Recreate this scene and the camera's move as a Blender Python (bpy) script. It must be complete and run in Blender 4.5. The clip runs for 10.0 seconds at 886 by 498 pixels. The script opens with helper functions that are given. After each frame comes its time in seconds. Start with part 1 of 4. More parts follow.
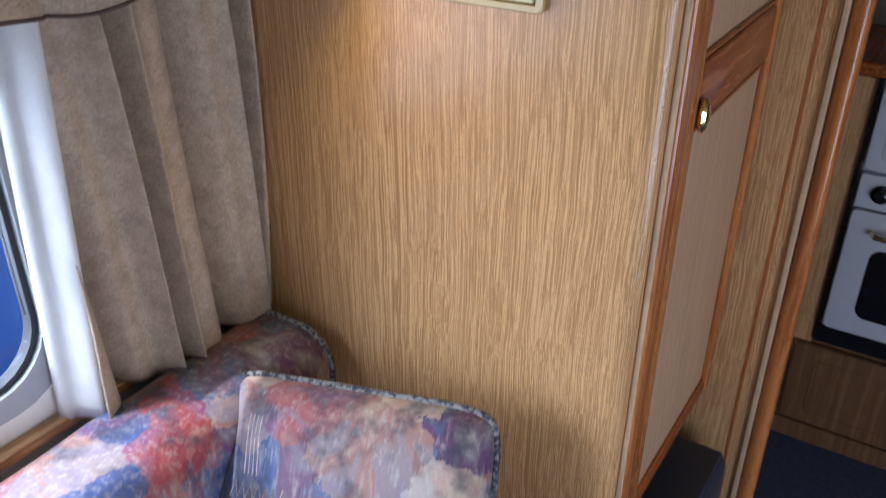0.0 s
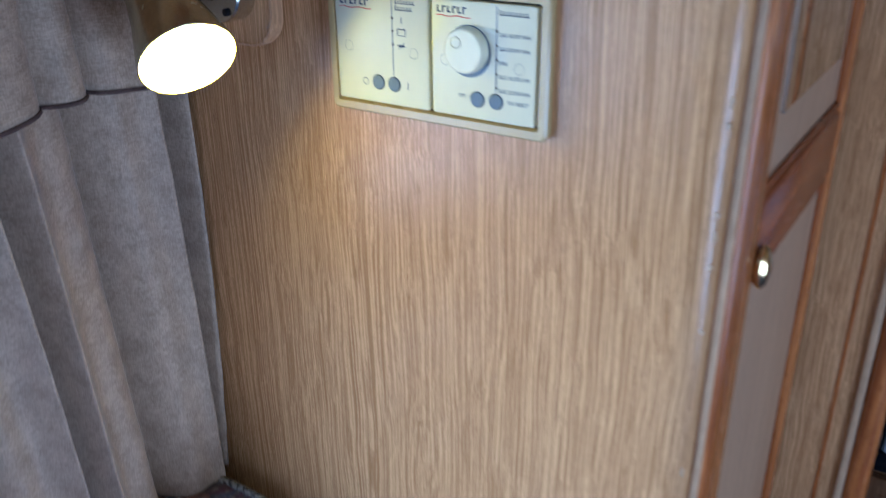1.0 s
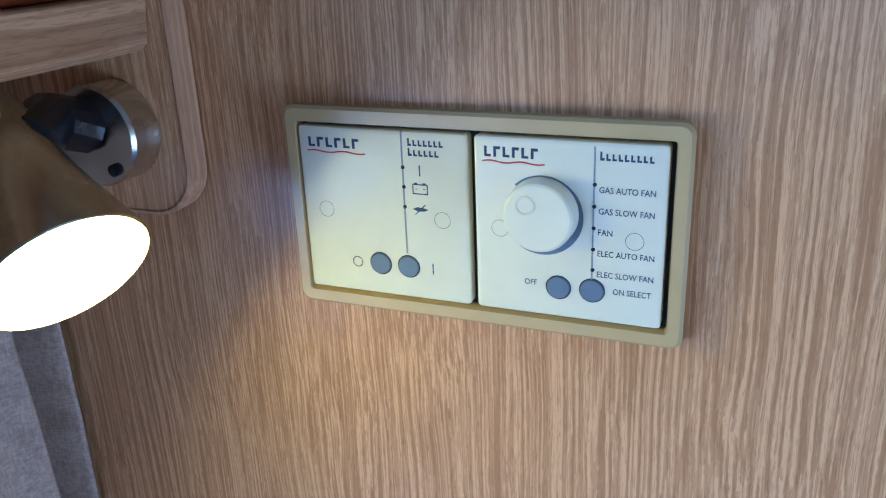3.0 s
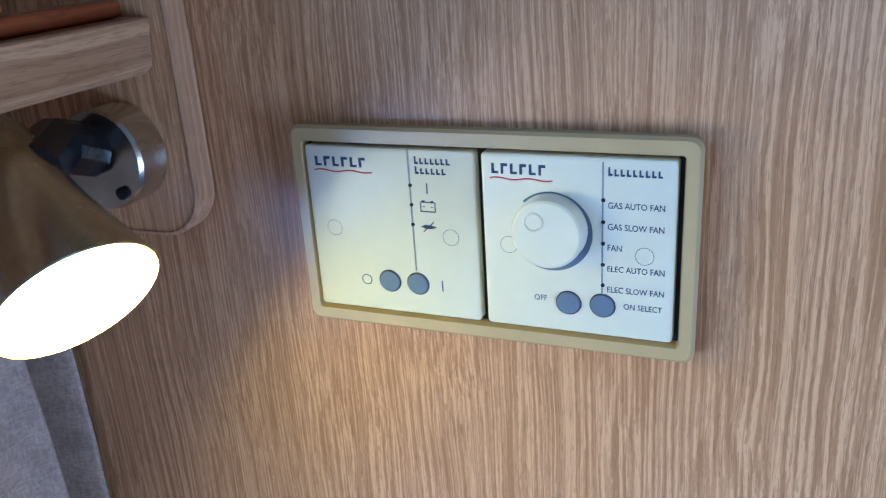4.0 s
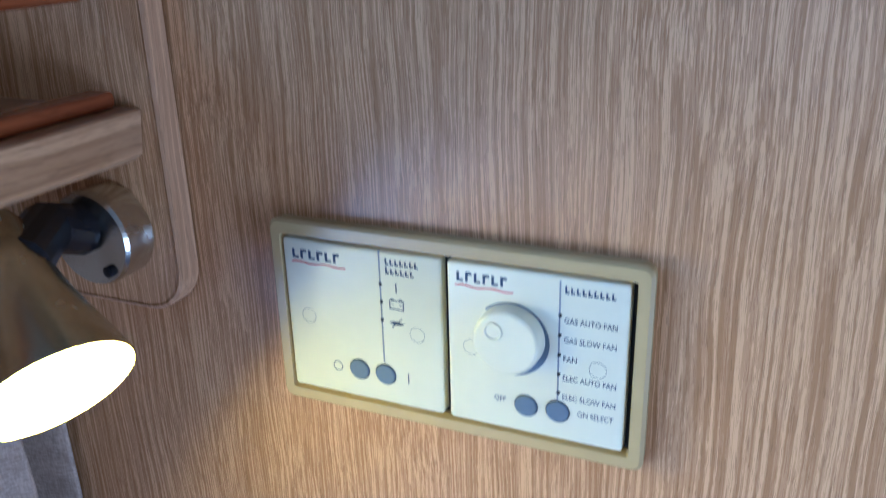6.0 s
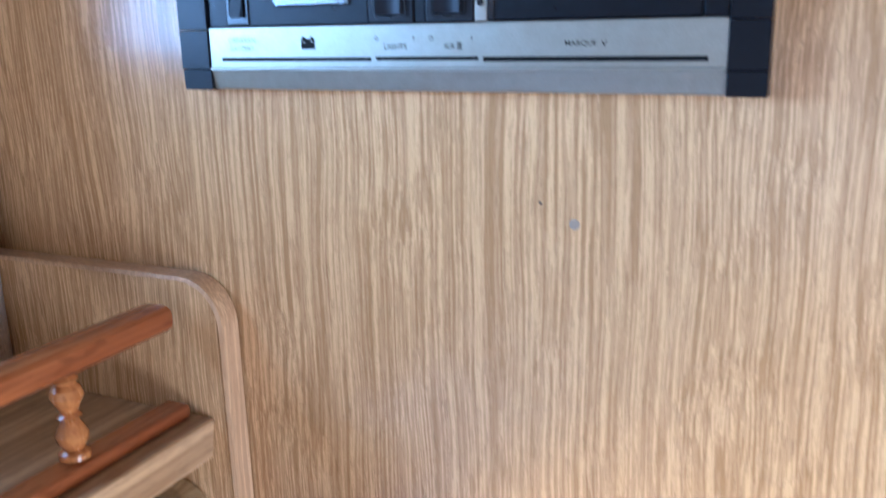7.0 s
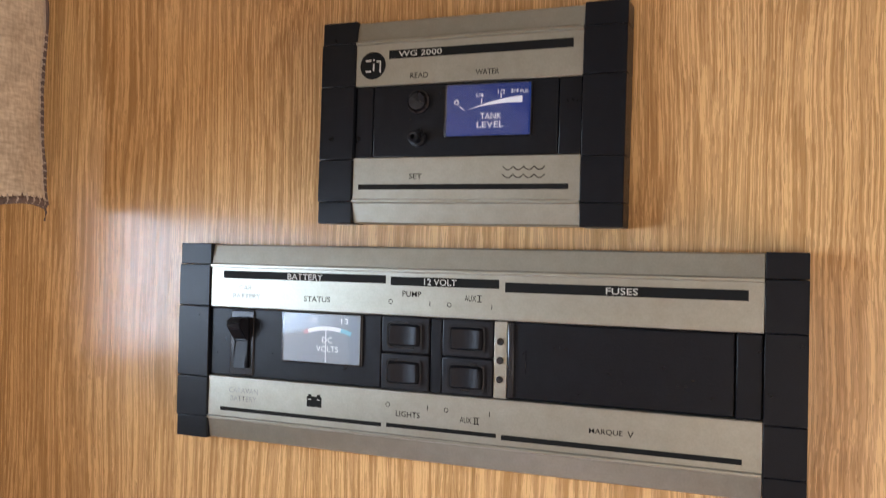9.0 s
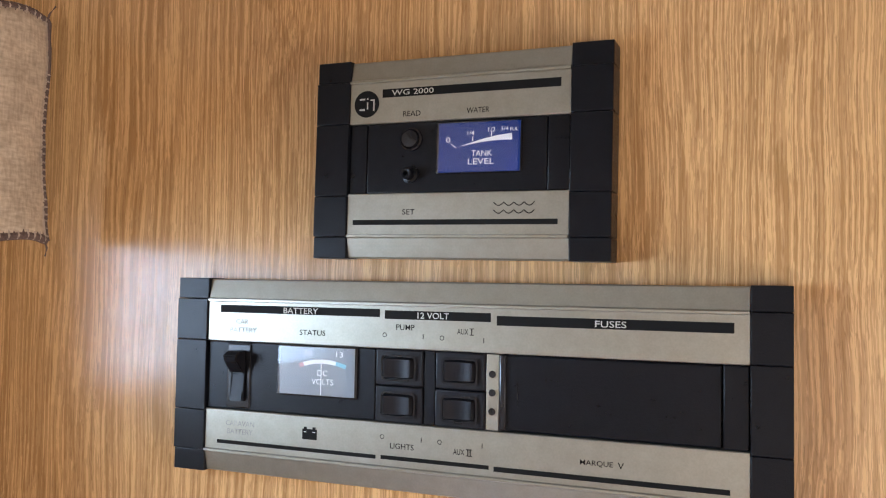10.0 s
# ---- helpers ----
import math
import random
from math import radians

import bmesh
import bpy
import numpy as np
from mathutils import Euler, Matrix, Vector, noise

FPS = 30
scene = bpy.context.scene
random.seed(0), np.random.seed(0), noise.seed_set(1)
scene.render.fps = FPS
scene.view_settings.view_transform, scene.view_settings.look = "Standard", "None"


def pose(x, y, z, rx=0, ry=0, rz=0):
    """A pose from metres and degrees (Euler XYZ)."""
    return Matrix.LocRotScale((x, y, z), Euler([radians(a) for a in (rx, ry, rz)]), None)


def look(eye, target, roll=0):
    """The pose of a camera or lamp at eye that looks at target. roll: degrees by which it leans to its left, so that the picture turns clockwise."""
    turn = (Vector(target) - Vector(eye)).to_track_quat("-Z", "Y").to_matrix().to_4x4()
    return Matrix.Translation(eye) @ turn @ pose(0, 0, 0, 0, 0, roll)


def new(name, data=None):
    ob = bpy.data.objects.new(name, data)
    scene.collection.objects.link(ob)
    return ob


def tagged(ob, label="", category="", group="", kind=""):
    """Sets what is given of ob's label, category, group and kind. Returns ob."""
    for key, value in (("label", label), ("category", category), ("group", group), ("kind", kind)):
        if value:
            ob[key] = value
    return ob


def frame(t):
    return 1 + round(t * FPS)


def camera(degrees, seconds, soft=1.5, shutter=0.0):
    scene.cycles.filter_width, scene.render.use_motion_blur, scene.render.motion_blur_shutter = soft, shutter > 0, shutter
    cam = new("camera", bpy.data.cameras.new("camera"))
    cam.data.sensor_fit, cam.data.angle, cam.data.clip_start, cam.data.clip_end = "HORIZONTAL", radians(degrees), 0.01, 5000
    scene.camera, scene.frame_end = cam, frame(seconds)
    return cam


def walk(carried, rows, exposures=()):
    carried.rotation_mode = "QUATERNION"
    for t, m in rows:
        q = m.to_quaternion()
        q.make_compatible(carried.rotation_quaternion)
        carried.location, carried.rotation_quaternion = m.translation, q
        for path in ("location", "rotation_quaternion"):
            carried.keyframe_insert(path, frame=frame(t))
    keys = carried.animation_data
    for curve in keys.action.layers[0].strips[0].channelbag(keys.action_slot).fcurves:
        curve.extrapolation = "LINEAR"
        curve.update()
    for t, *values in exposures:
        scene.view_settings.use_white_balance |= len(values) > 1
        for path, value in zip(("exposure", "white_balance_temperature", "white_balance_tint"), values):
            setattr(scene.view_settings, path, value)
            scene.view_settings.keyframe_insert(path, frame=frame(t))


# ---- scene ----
cam = camera(55.0, 10.0, soft=1.15, shutter=0.45)
PATH = [
    (0, (0.488, -0.806, 1.411), (-0.44, 0.676, 0.441), 0.4),
    (0.5, (0.503, -0.693, 1.413), (-0.512, 0.788, 0.532), -0.3),
    (1, (0.388, -0.583, 1.402), (-0.612, 0.932, 0.563), -0.6),
    (1.5, (0.241, -0.499, 1.399), (-0.652, 1.096, 0.587), 0.1),
    (2, (0.168, -0.435, 1.412), (-0.566, 1.257, 0.638), 0.3),
    (2.5, (0.142, -0.394, 1.401), (-0.549, 1.336, 0.671), -1.4),
    (3.8, (0.14, -0.392, 1.405), (-0.599, 1.314, 0.669), -3.7),
    (4, (0.139, -0.389, 1.41), (-0.588, 1.324, 0.677), -3.8),
    (4.5, (0.141, -0.381, 1.41), (-0.559, 1.347, 0.686), -3.6),
    (5, (0.143, -0.381, 1.413), (-0.551, 1.342, 0.671), -3.2),
    (5.2, (0.143, -0.387, 1.412), (-0.55, 1.339, 0.678), -3.1),
    (6.3, (0.168, -0.375, 1.506), (-0.623, 1.316, 0.789), -1.6),
    (6.5, (0.166, -0.38, 1.537), (-0.643, 1.337, 0.906), -2.2),
    (7, (0.145, -0.382, 1.59), (-0.672, 1.374, 1.09), -1.5),
    (7.5, (0.109, -0.359, 1.605), (-0.695, 1.437, 1.248), 0.0),
    (8, (0.106, -0.351, 1.618), (-0.687, 1.474, 1.419), 1.0),
    (8.5, (0.112, -0.352, 1.638), (-0.649, 1.496, 1.582), 1.0),
    (9, (0.112, -0.368, 1.651), (-0.643, 1.483, 1.688), 1.0),
    (9.5, (0.116, -0.372, 1.655), (-0.633, 1.48, 1.745), 1.0),
    (10, (0.118, -0.374, 1.654), (-0.637, 1.475, 1.755), 0.7),
]
EXPOSURES = [
    (0.0, -0.36, 5400, 13),
    (0.6, -0.36, 4550, 10),
    (1.2, -0.36, 4280, 9),
    (2.2, -0.50, 4050, 10),
    (4.0, -0.36, 4080, 13),
    (5.2, -0.36, 4080, 13),
    (6.5, 0.32, 4150, 12),
    (7.0, 0.98, 4800, 12),
    (7.5, 0.97, 6350, 16),
    (8.1, 0.90, 7700, 18),
    (8.7, 0.84, 8000, 19),
    (10.0, 0.88, 7400, 18),
]
walk(cam, [(t, look(eye, target, roll)) for t, eye, target, roll in PATH], EXPOSURES)

# ---- world, sun, large lights ----
world = bpy.data.worlds.new("sky")
scene.world = world
world.use_nodes = True
wn = world.node_tree
sky = wn.nodes.new("ShaderNodeTexSky")
sky.sky_type = "NISHITA"
sky.sun_disc = False
sky.sun_elevation = radians(55)
sky.sun_rotation = radians(214)
wn.links.new(sky.outputs[0], wn.nodes["Background"].inputs[0])
wn.nodes["Background"].inputs[1].default_value = 0.12

sun = new("sun", bpy.data.lights.new("sun", "SUN"))
sun.data.energy, sun.data.angle, sun.data.color = 5.0, radians(0.5), (1.0, 0.95, 0.87)
sun.matrix_world = look((-1.0, -1.5, 2.6), (0, 0, 0))


def window_light(name, eye, target, w, h, watts, tint, spread=180):
    """Daylight from a rectangular area lamp, at a window's opening or as assumed fill."""
    lamp = new(name, bpy.data.lights.new(name, "AREA"))
    lamp.data.shape, lamp.data.size, lamp.data.size_y = "RECTANGLE", w, h
    lamp.data.energy, lamp.data.color, lamp.data.spread = watts, tint, radians(spread)
    lamp.matrix_world = look(eye, target)
    return lamp


DAY = (0.88, 0.94, 1.0)
# Added weak fill from behind the camera, from an assumed window.
window_light("fill_front", (0.7, -2.36, 1.25), (0.7, 0, 1.25), 1.6, 0.75, 2.0, DAY)
# Added low fill from the right; the opening behind it is assumed.
window_light("fill_right", (1.74, -0.66, 0.60), (0, -0.66, 0.62), 0.70, 0.85, 23, DAY)
window_light("daylight_near", (-0.395, -0.79, 0.98), (1, -0.45, 0.30), 0.90, 0.44, 15, DAY, 140)
window_light("daylight_high", (-0.395, -0.37, 1.638), (1, -0.37, 1.638), 0.44, 0.125, 2.6, (0.42, 0.67, 1.0), 122)


# ---- helpers for building ----
def thing(name, place, label, category, group="", kind=""):
    ob = new(name)
    ob.empty_display_size = 0.05
    ob.location = place
    return tagged(ob, label, category, group, kind)


def mesh_of(bm, name, material, smooth=21):
    bmesh.ops.recalc_face_normals(bm, faces=bm.faces)
    me = bpy.data.meshes.new(name)
    bm.to_mesh(me)
    bm.free()
    me.materials.append(material)
    if smooth:
        me.polygons.foreach_set("use_smooth", [True] * len(me.polygons))
        me.set_sharp_from_angle(angle=radians(smooth))
    return me


def part(name, bm, material, parent, label="", smooth=21):
    """One mesh as a part of a thing, or of a part."""
    ob = new(name, mesh_of(bm, name, material, smooth))
    ob.parent = parent
    return tagged(ob, label)


def single(name, bm, material, label="", category="", kind="", group="", smooth=21):
    return tagged(new(name, mesh_of(bm, name, material, smooth)), label, category, group, kind)


def add_box(bm, x0, x1, y0, y1, z0, z1, bevel=0.0, seg=2):
    m = Matrix.Translation(((x0 + x1) / 2, (y0 + y1) / 2, (z0 + z1) / 2)) @ Matrix.Diagonal((x1 - x0, y1 - y0, z1 - z0, 1))
    made = bmesh.ops.create_cube(bm, size=1, matrix=m)["verts"]
    if bevel:
        edges = list({e for v in made for e in v.link_edges})
        bmesh.ops.bevel(bm, geom=edges, offset=bevel, segments=seg, profile=0.5, affect="EDGES")
    return bm


def box(x0, x1, y0, y1, z0, z1, bevel=0.0, seg=2):
    return add_box(bmesh.new(), x0, x1, y0, y1, z0, z1, bevel, seg)


def rrect(x0, x1, z0, z1, r, n=5):
    """A rounded rectangle, anticlockwise from its lower right."""
    pts = []
    for cx, cz, a in ((x1 - r, z0 + r, -90), (x1 - r, z1 - r, 0), (x0 + r, z1 - r, 90), (x0 + r, z0 + r, 180)):
        for k in range(n + 1):
            b = radians(a + 90 * k / n)
            pts.append((cx + r * math.cos(b), cz + r * math.sin(b)))
    return pts


def circle(cx, cz, r, n=32):
    return [(cx + r * math.cos(2 * math.pi * k / n), cz + r * math.sin(2 * math.pi * k / n)) for k in range(n)]


def loft(loops, bm=None, cap=(True, True), closed=True):
    """Skin through loops of points with equal counts."""
    bm = bm or bmesh.new()
    rows = [[bm.verts.new(p) for p in loop] for loop in loops]
    for a, b in zip(rows, rows[1:]):
        n = len(a)
        for k in range(n if closed else n - 1):
            bm.faces.new((a[k], a[(k + 1) % n], b[(k + 1) % n], b[k]))
    if closed and cap[0]:
        bm.faces.new(rows[0])
    if closed and cap[1]:
        bm.faces.new(rows[-1])
    return bm


def slab(outline, y0, y1, bevel=0.0, inset=None, bm=None):
    """A plate with an outline in x and z, its back at y0 and its front at y1 (towards -y), the front edge bevelled."""
    cx = sum(p[0] for p in outline) / len(outline)
    cz = sum(p[1] for p in outline) / len(outline)
    w = max(p[0] for p in outline) - cx
    h = max(p[1] for p in outline) - cz

    def at(y, d):
        return [(cx + (x - cx) * (1 - d / w), y, cz + (z - cz) * (1 - d / h)) for x, z in outline]

    if not bevel:
        return loft([at(y0, 0), at(y1, 0)], bm)
    return loft([at(y0, 0), at(y1 + bevel, 0), at(y1 + 0.3 * bevel, 0.3 * bevel), at(y1, bevel)], bm)


def lathe(profile, n=32, m=Matrix(), bm=None, cap=(True, True)):
    """A turned form: (radius, height) up the z axis, set by m."""
    return loft([[m @ Vector((r * math.cos(2 * math.pi * k / n), r * math.sin(2 * math.pi * k / n), h)) for k in range(n)] for r, h in profile], bm, cap)


def tube(points, r, n=8, bm=None):
    pts = [Vector(p) for p in points]
    loops = []
    for k, p in enumerate(pts):
        d = (pts[min(k + 1, len(pts) - 1)] - pts[max(k - 1, 0)]).normalized()
        side = d.cross(Vector((0, 0, 1)) if abs(d.z) < 0.9 else Vector((0, 1, 0))).normalized()
        up = side.cross(d)
        loops.append([p + r * (math.cos(2 * math.pi * a / n) * side + math.sin(2 * math.pi * a / n) * up) for a in range(n)])
    return loft(loops, bm)


def extrude_x(section, x0, x1):
    """A profile of (y, z) drawn out along x."""
    return loft([[(x0, y, z) for y, z in section], [(x1, y, z) for y, z in section]])


def grid(nu, nv, f, bm=None):
    bm = bm or bmesh.new()
    rows = [[bm.verts.new(f(u / nu, v / nv)) for u in range(nu + 1)] for v in range(nv + 1)]
    for a, b in zip(rows, rows[1:]):
        for k in range(nu):
            bm.faces.new((a[k], a[k + 1], b[k + 1], b[k]))
    return bm


def lettering(text, x0, x1, z, height, y, material, parent, name="lettering", lift=0.00012):
    """Printed words between x0 and x1, their middle at z, on a face that looks to -y."""
    cu = bpy.data.curves.new("words", "FONT")
    cu.body, cu.align_x, cu.size, cu.extrude, cu.resolution_u, cu.offset = text, "LEFT", 1.0, 0.0, 3, 0.006
    tmp = bpy.data.objects.new("words", cu)
    scene.collection.objects.link(tmp)
    bpy.context.view_layer.update()
    me = bpy.data.meshes.new_from_object(tmp.evaluated_get(bpy.context.evaluated_depsgraph_get()))
    bpy.data.objects.remove(tmp)
    bpy.data.curves.remove(cu)
    co = np.empty(len(me.vertices) * 3)
    me.vertices.foreach_get("co", co)
    co = co.reshape(-1, 3)
    lo, hi = co.min(0), co.max(0)
    out = np.empty_like(co)
    out[:, 0] = x0 + (co[:, 0] - lo[0]) / (hi[0] - lo[0]) * (x1 - x0)
    out[:, 1] = y - lift
    out[:, 2] = z + ((co[:, 1] - lo[1]) / (hi[1] - lo[1]) - 0.5) * height
    me.vertices.foreach_set("co", out.ravel())
    me.materials.clear()
    me.materials.append(material)
    me.name = name
    ob = new(name, me)
    ob.parent = parent
    return ob


def ring(cx, cz, r, w, y, bm=None, n=28, a0=0.0, a1=360.0, depth=0.0002):
    """A flat printed ring, or an arc of one, on a face that looks to -y."""
    bm = bm or bmesh.new()
    full = abs(a1 - a0) >= 359.9
    ins, outs = [], []
    for k in range(n + (0 if full else 1)):
        a = radians(a0 + (a1 - a0) * k / n)
        ins.append(bm.verts.new((cx + (r - w) * math.cos(a), y - depth, cz + (r - w) * math.sin(a))))
        outs.append(bm.verts.new((cx + r * math.cos(a), y - depth, cz + r * math.sin(a))))
    for k in range(n):
        b = (k + 1) % len(ins)
        bm.faces.new((ins[k], outs[k], outs[b], ins[b]))
    return bm


# ---- materials ----
class Nodes:
    """A short way to write node materials."""

    def __init__(self, name):
        self.mat = bpy.data.materials.new(name)
        self.mat.use_nodes = True
        self.tree = self.mat.node_tree
        self.bsdf = self.tree.nodes["Principled BSDF"]
        self.pos = self.tree.nodes.new("ShaderNodeTexCoord").outputs["Object"]

    def put(self, kind, **inputs):
        n = self.tree.nodes.new(kind)
        for key, value in inputs.items():
            self.set(n.inputs[key.replace("_", " ")], value)
        return n

    def set(self, socket, value):
        if isinstance(value, bpy.types.NodeSocket):
            self.tree.links.new(value, socket)
        else:
            socket.default_value = value

    def math(self, op, a, b=0.0, clamp=False):
        n = self.tree.nodes.new("ShaderNodeMath")
        n.operation, n.use_clamp = op, clamp
        self.set(n.inputs[0], a)
        self.set(n.inputs[1], b)
        return n.outputs[0]

    def vmul(self, vec, by):
        n = self.tree.nodes.new("ShaderNodeVectorMath")
        n.operation = "MULTIPLY"
        self.set(n.inputs[0], vec)
        n.inputs[1].default_value = by
        return n.outputs[0]

    def vadd(self, a, b):
        n = self.tree.nodes.new("ShaderNodeVectorMath")
        n.operation = "ADD"
        self.set(n.inputs[0], a)
        self.set(n.inputs[1], b)
        return n.outputs[0]

    def noise(self, vec, scale=1.0, detail=2.0, rough=0.5, distortion=0.0):
        return self.put("ShaderNodeTexNoise", Vector=vec, Scale=scale, Detail=detail, Roughness=rough, Distortion=distortion)

    def ramp(self, fac, stops, hard=False):
        n = self.tree.nodes.new("ShaderNodeValToRGB")
        e = n.color_ramp.elements
        while len(e) < len(stops):
            e.new(0.5)
        for k, (p, c) in enumerate(stops):
            e[k].position = p
            e[k].color = (*c, 1) if len(c) == 3 else c
        n.color_ramp.interpolation = "CONSTANT" if hard else "LINEAR"
        self.set(n.inputs[0], fac)
        return n.outputs[0]

    def mix(self, fac, a, b, blend="MIX"):
        n = self.tree.nodes.new("ShaderNodeMix")
        n.data_type, n.blend_type = "RGBA", blend
        self.set(n.inputs[0], fac)
        self.set(n.inputs[6], a if isinstance(a, bpy.types.NodeSocket) else (*a, 1))
        self.set(n.inputs[7], b if isinstance(b, bpy.types.NodeSocket) else (*b, 1))
        return n.outputs[2]

    def bump(self, height, strength=0.3, distance=0.001):
        n = self.put("ShaderNodeBump", Height=height, Strength=strength, Distance=distance)
        self.tree.links.new(n.outputs[0], self.bsdf.inputs["Normal"])

    def done(self, color=None, rough=None, metal=None, **more):
        if color is not None:
            self.set(self.bsdf.inputs["Base Color"], color if isinstance(color, bpy.types.NodeSocket) else (*color, 1))
        if rough is not None:
            self.set(self.bsdf.inputs["Roughness"], rough)
        if metal is not None:
            self.bsdf.inputs["Metallic"].default_value = metal
        for key, value in more.items():
            self.set(self.bsdf.inputs[key.replace("_", " ")], value)
        return self.mat


def wood(name, pale, deep, along="z", fine=330.0, rough=0.36, relief=0.35, contrast=1.0):
    """Wood with pale streaks and dark pores along one axis; the streaks waver, swell and crowd together."""
    n = Nodes(name)
    k = "xyz".index(along)

    def scaled(across, length):
        v = [across] * 3
        v[k] = length
        return v

    def bend(vec, source, amount):
        m = n.put("ShaderNodeVectorMath")
        m.operation = "MULTIPLY_ADD"
        n.set(m.inputs[0], source)
        m.inputs[1].default_value = [amount if j != k else 0.0 for j in range(3)]
        n.set(m.inputs[2], vec)
        return m.outputs[0]

    p = bend(n.pos, n.noise(n.vmul(n.pos, scaled(6.0, 1.6)), 1.0, 2.0).outputs["Color"], 0.028)
    p = bend(p, n.noise(n.vmul(n.pos, scaled(24.0, 9.0)), 1.0, 1.0).outputs["Color"], 0.0075)
    p = bend(p, n.noise(n.vmul(n.pos, scaled(fine * 0.5, 150.0)), 1.0, 1.0).outputs["Color"], 0.0007)
    bold = n.noise(n.vmul(p, scaled(fine * 0.33, 1.7)), 1.0, 1.0, 0.4).outputs[0]
    narrow = n.noise(n.vmul(p, scaled(fine * 0.75, 2.8)), 1.0, 1.0, 0.4).outputs[0]
    zone = n.ramp(n.noise(n.vmul(n.pos, scaled(7.0, 2.2)), 1.0, 1.0).outputs[0], [(0.40, (0.2, 0.2, 0.2)), (0.62, (0.85, 0.85, 0.85))])
    streak = n.put("ShaderNodeMix", Factor=zone)
    n.set(streak.inputs[2], narrow)
    n.set(streak.inputs[3], bold)
    hair = n.noise(n.vmul(p, scaled(fine * 2.1, 16.0)), 1.0, 1.0).outputs[0]
    f = n.math("ADD", n.math("MULTIPLY", streak.outputs[0], 0.78), n.math("MULTIPLY", hair, 0.22))
    half = 0.10 / contrast
    mid = tuple((p_ * 0.42 + d_ * 0.58) for p_, d_ in zip(pale, deep))
    col = n.ramp(f, [(0.5 - half, deep), (0.5 - 0.1 * half, mid), (0.5 + 0.22 * half, mid), (0.5 + 0.62 * half, pale)])
    pores = n.ramp(n.noise(n.vmul(p, scaled(fine * 1.7, 60.0)), 1.0, 1.0).outputs[0], [(0.56, (0, 0, 0)), (0.68, (1, 1, 1))])
    col = n.mix(n.math("MULTIPLY", pores, 0.42 * contrast), col, tuple(0.55 * d for d in deep))
    patch = n.noise(n.pos, 3.0, 3.0).outputs[0]
    col = n.mix(n.math("MULTIPLY", patch, 0.18), col, tuple(0.75 * d for d in deep))
    n.bump(n.math("SUBTRACT", f, n.math("MULTIPLY", pores, 0.25)), relief, 0.00022)
    return n.done(col, n.math("ADD", n.math("MULTIPLY", hair, 0.2), rough - 0.10), None, Specular_IOR_Level=0.38)


def plain(name, color, rough=0.5, metal=0.0, grain=0.06, scale=60.0, relief=0.0, size=0.0005, **more):
    """A painted, moulded or metal surface with slight mottling and wear."""
    n = Nodes(name)
    a = n.noise(n.pos, scale, 4.0).outputs[0]
    b = n.noise(n.pos, scale * 0.13, 2.0).outputs[0]
    f = n.math("MULTIPLY", n.math("ADD", a, b), 0.5)
    col = n.ramp(f, [(0.3, tuple(max(0.0, c * (1 - 2 * grain)) for c in color)), (0.7, tuple(min(1.0, c * (1 + 2 * grain)) for c in color))])
    if relief:
        n.bump(a, relief, size)
    r = n.math("ADD", n.math("MULTIPLY", b, 0.16), rough - 0.08, True)
    return n.done(col, r, metal, **more)


def cloth(name, color, second, scale=900.0, thin=0.0):
    """Woven furnishing fabric with slubs."""
    n = Nodes(name)
    weft = n.noise(n.vmul(n.pos, (scale, scale, scale * 0.25)), 1.0, 2.0).outputs[0]
    warp = n.noise(n.vmul(n.pos, (scale * 0.25, scale * 0.25, scale)), 1.0, 2.0).outputs[0]
    slub = n.noise(n.pos, 45.0, 3.0).outputs[0]
    f = n.math("ADD", n.math("MULTIPLY", weft, 0.35), n.math("ADD", n.math("MULTIPLY", warp, 0.35), n.math("MULTIPLY", slub, 0.3)))
    n.bump(f, 0.5, 0.0008)
    col = n.ramp(f, [(0.38, second), (0.62, color)])
    n.done(col, 0.62, 0.0, Sheen_Weight=0.2, Sheen_Roughness=0.4)
    if thin:
        t = n.put("ShaderNodeBsdfTranslucent", Color=col)
        mx = n.put("ShaderNodeMixShader", Fac=thin)
        n.set(mx.inputs[1], n.bsdf.outputs[0])
        n.set(mx.inputs[2], t.outputs[0])
        n.tree.links.new(mx.outputs[0], n.tree.nodes["Material Output"].inputs[0])
    return n.mat


OAK = wood("oak_laminate", (0.70, 0.420, 0.195), (0.41, 0.218, 0.087), "z", 1350.0, 0.20, 0.6, 1.18)
DARK_WOOD = wood("brown_kitchen_wood", (0.24, 0.125, 0.058), (0.15, 0.07, 0.03), "z", 300.0, 0.35, 0.2, 0.8)
OAK_EDGE = wood("oak_lipping", (0.64, 0.39, 0.20), (0.45, 0.255, 0.12), "z", 700.0, 0.42)
OAK_SHELF = wood("oak_shelf", (0.56, 0.34, 0.165), (0.30, 0.16, 0.068), "y", 520.0, 0.4, 0.35, 1.0)
PANEL_PALE = wood("pale_door_panel", (0.52, 0.34, 0.20), (0.44, 0.28, 0.16), "z", 200.0, 0.34, 0.1)
CHERRY = wood("orange_cherry", (0.50, 0.19, 0.05), (0.30, 0.09, 0.022), "z", 160.0, 0.24, 0.1)
CHERRY_Y = wood("orange_cherry_rail", (0.38, 0.115, 0.03), (0.21, 0.052, 0.014), "y", 160.0, 0.22, 0.1)
PALE_STRIP = plain("pale_edge_strip", (0.52, 0.36, 0.21), 0.45, grain=0.1)
CREAM = plain("cream_plastic", (0.80, 0.75, 0.52), 0.32, grain=0.02)
TAN_FRAME = plain("tan_plastic", (0.50, 0.375, 0.16), 0.25, grain=0.03)
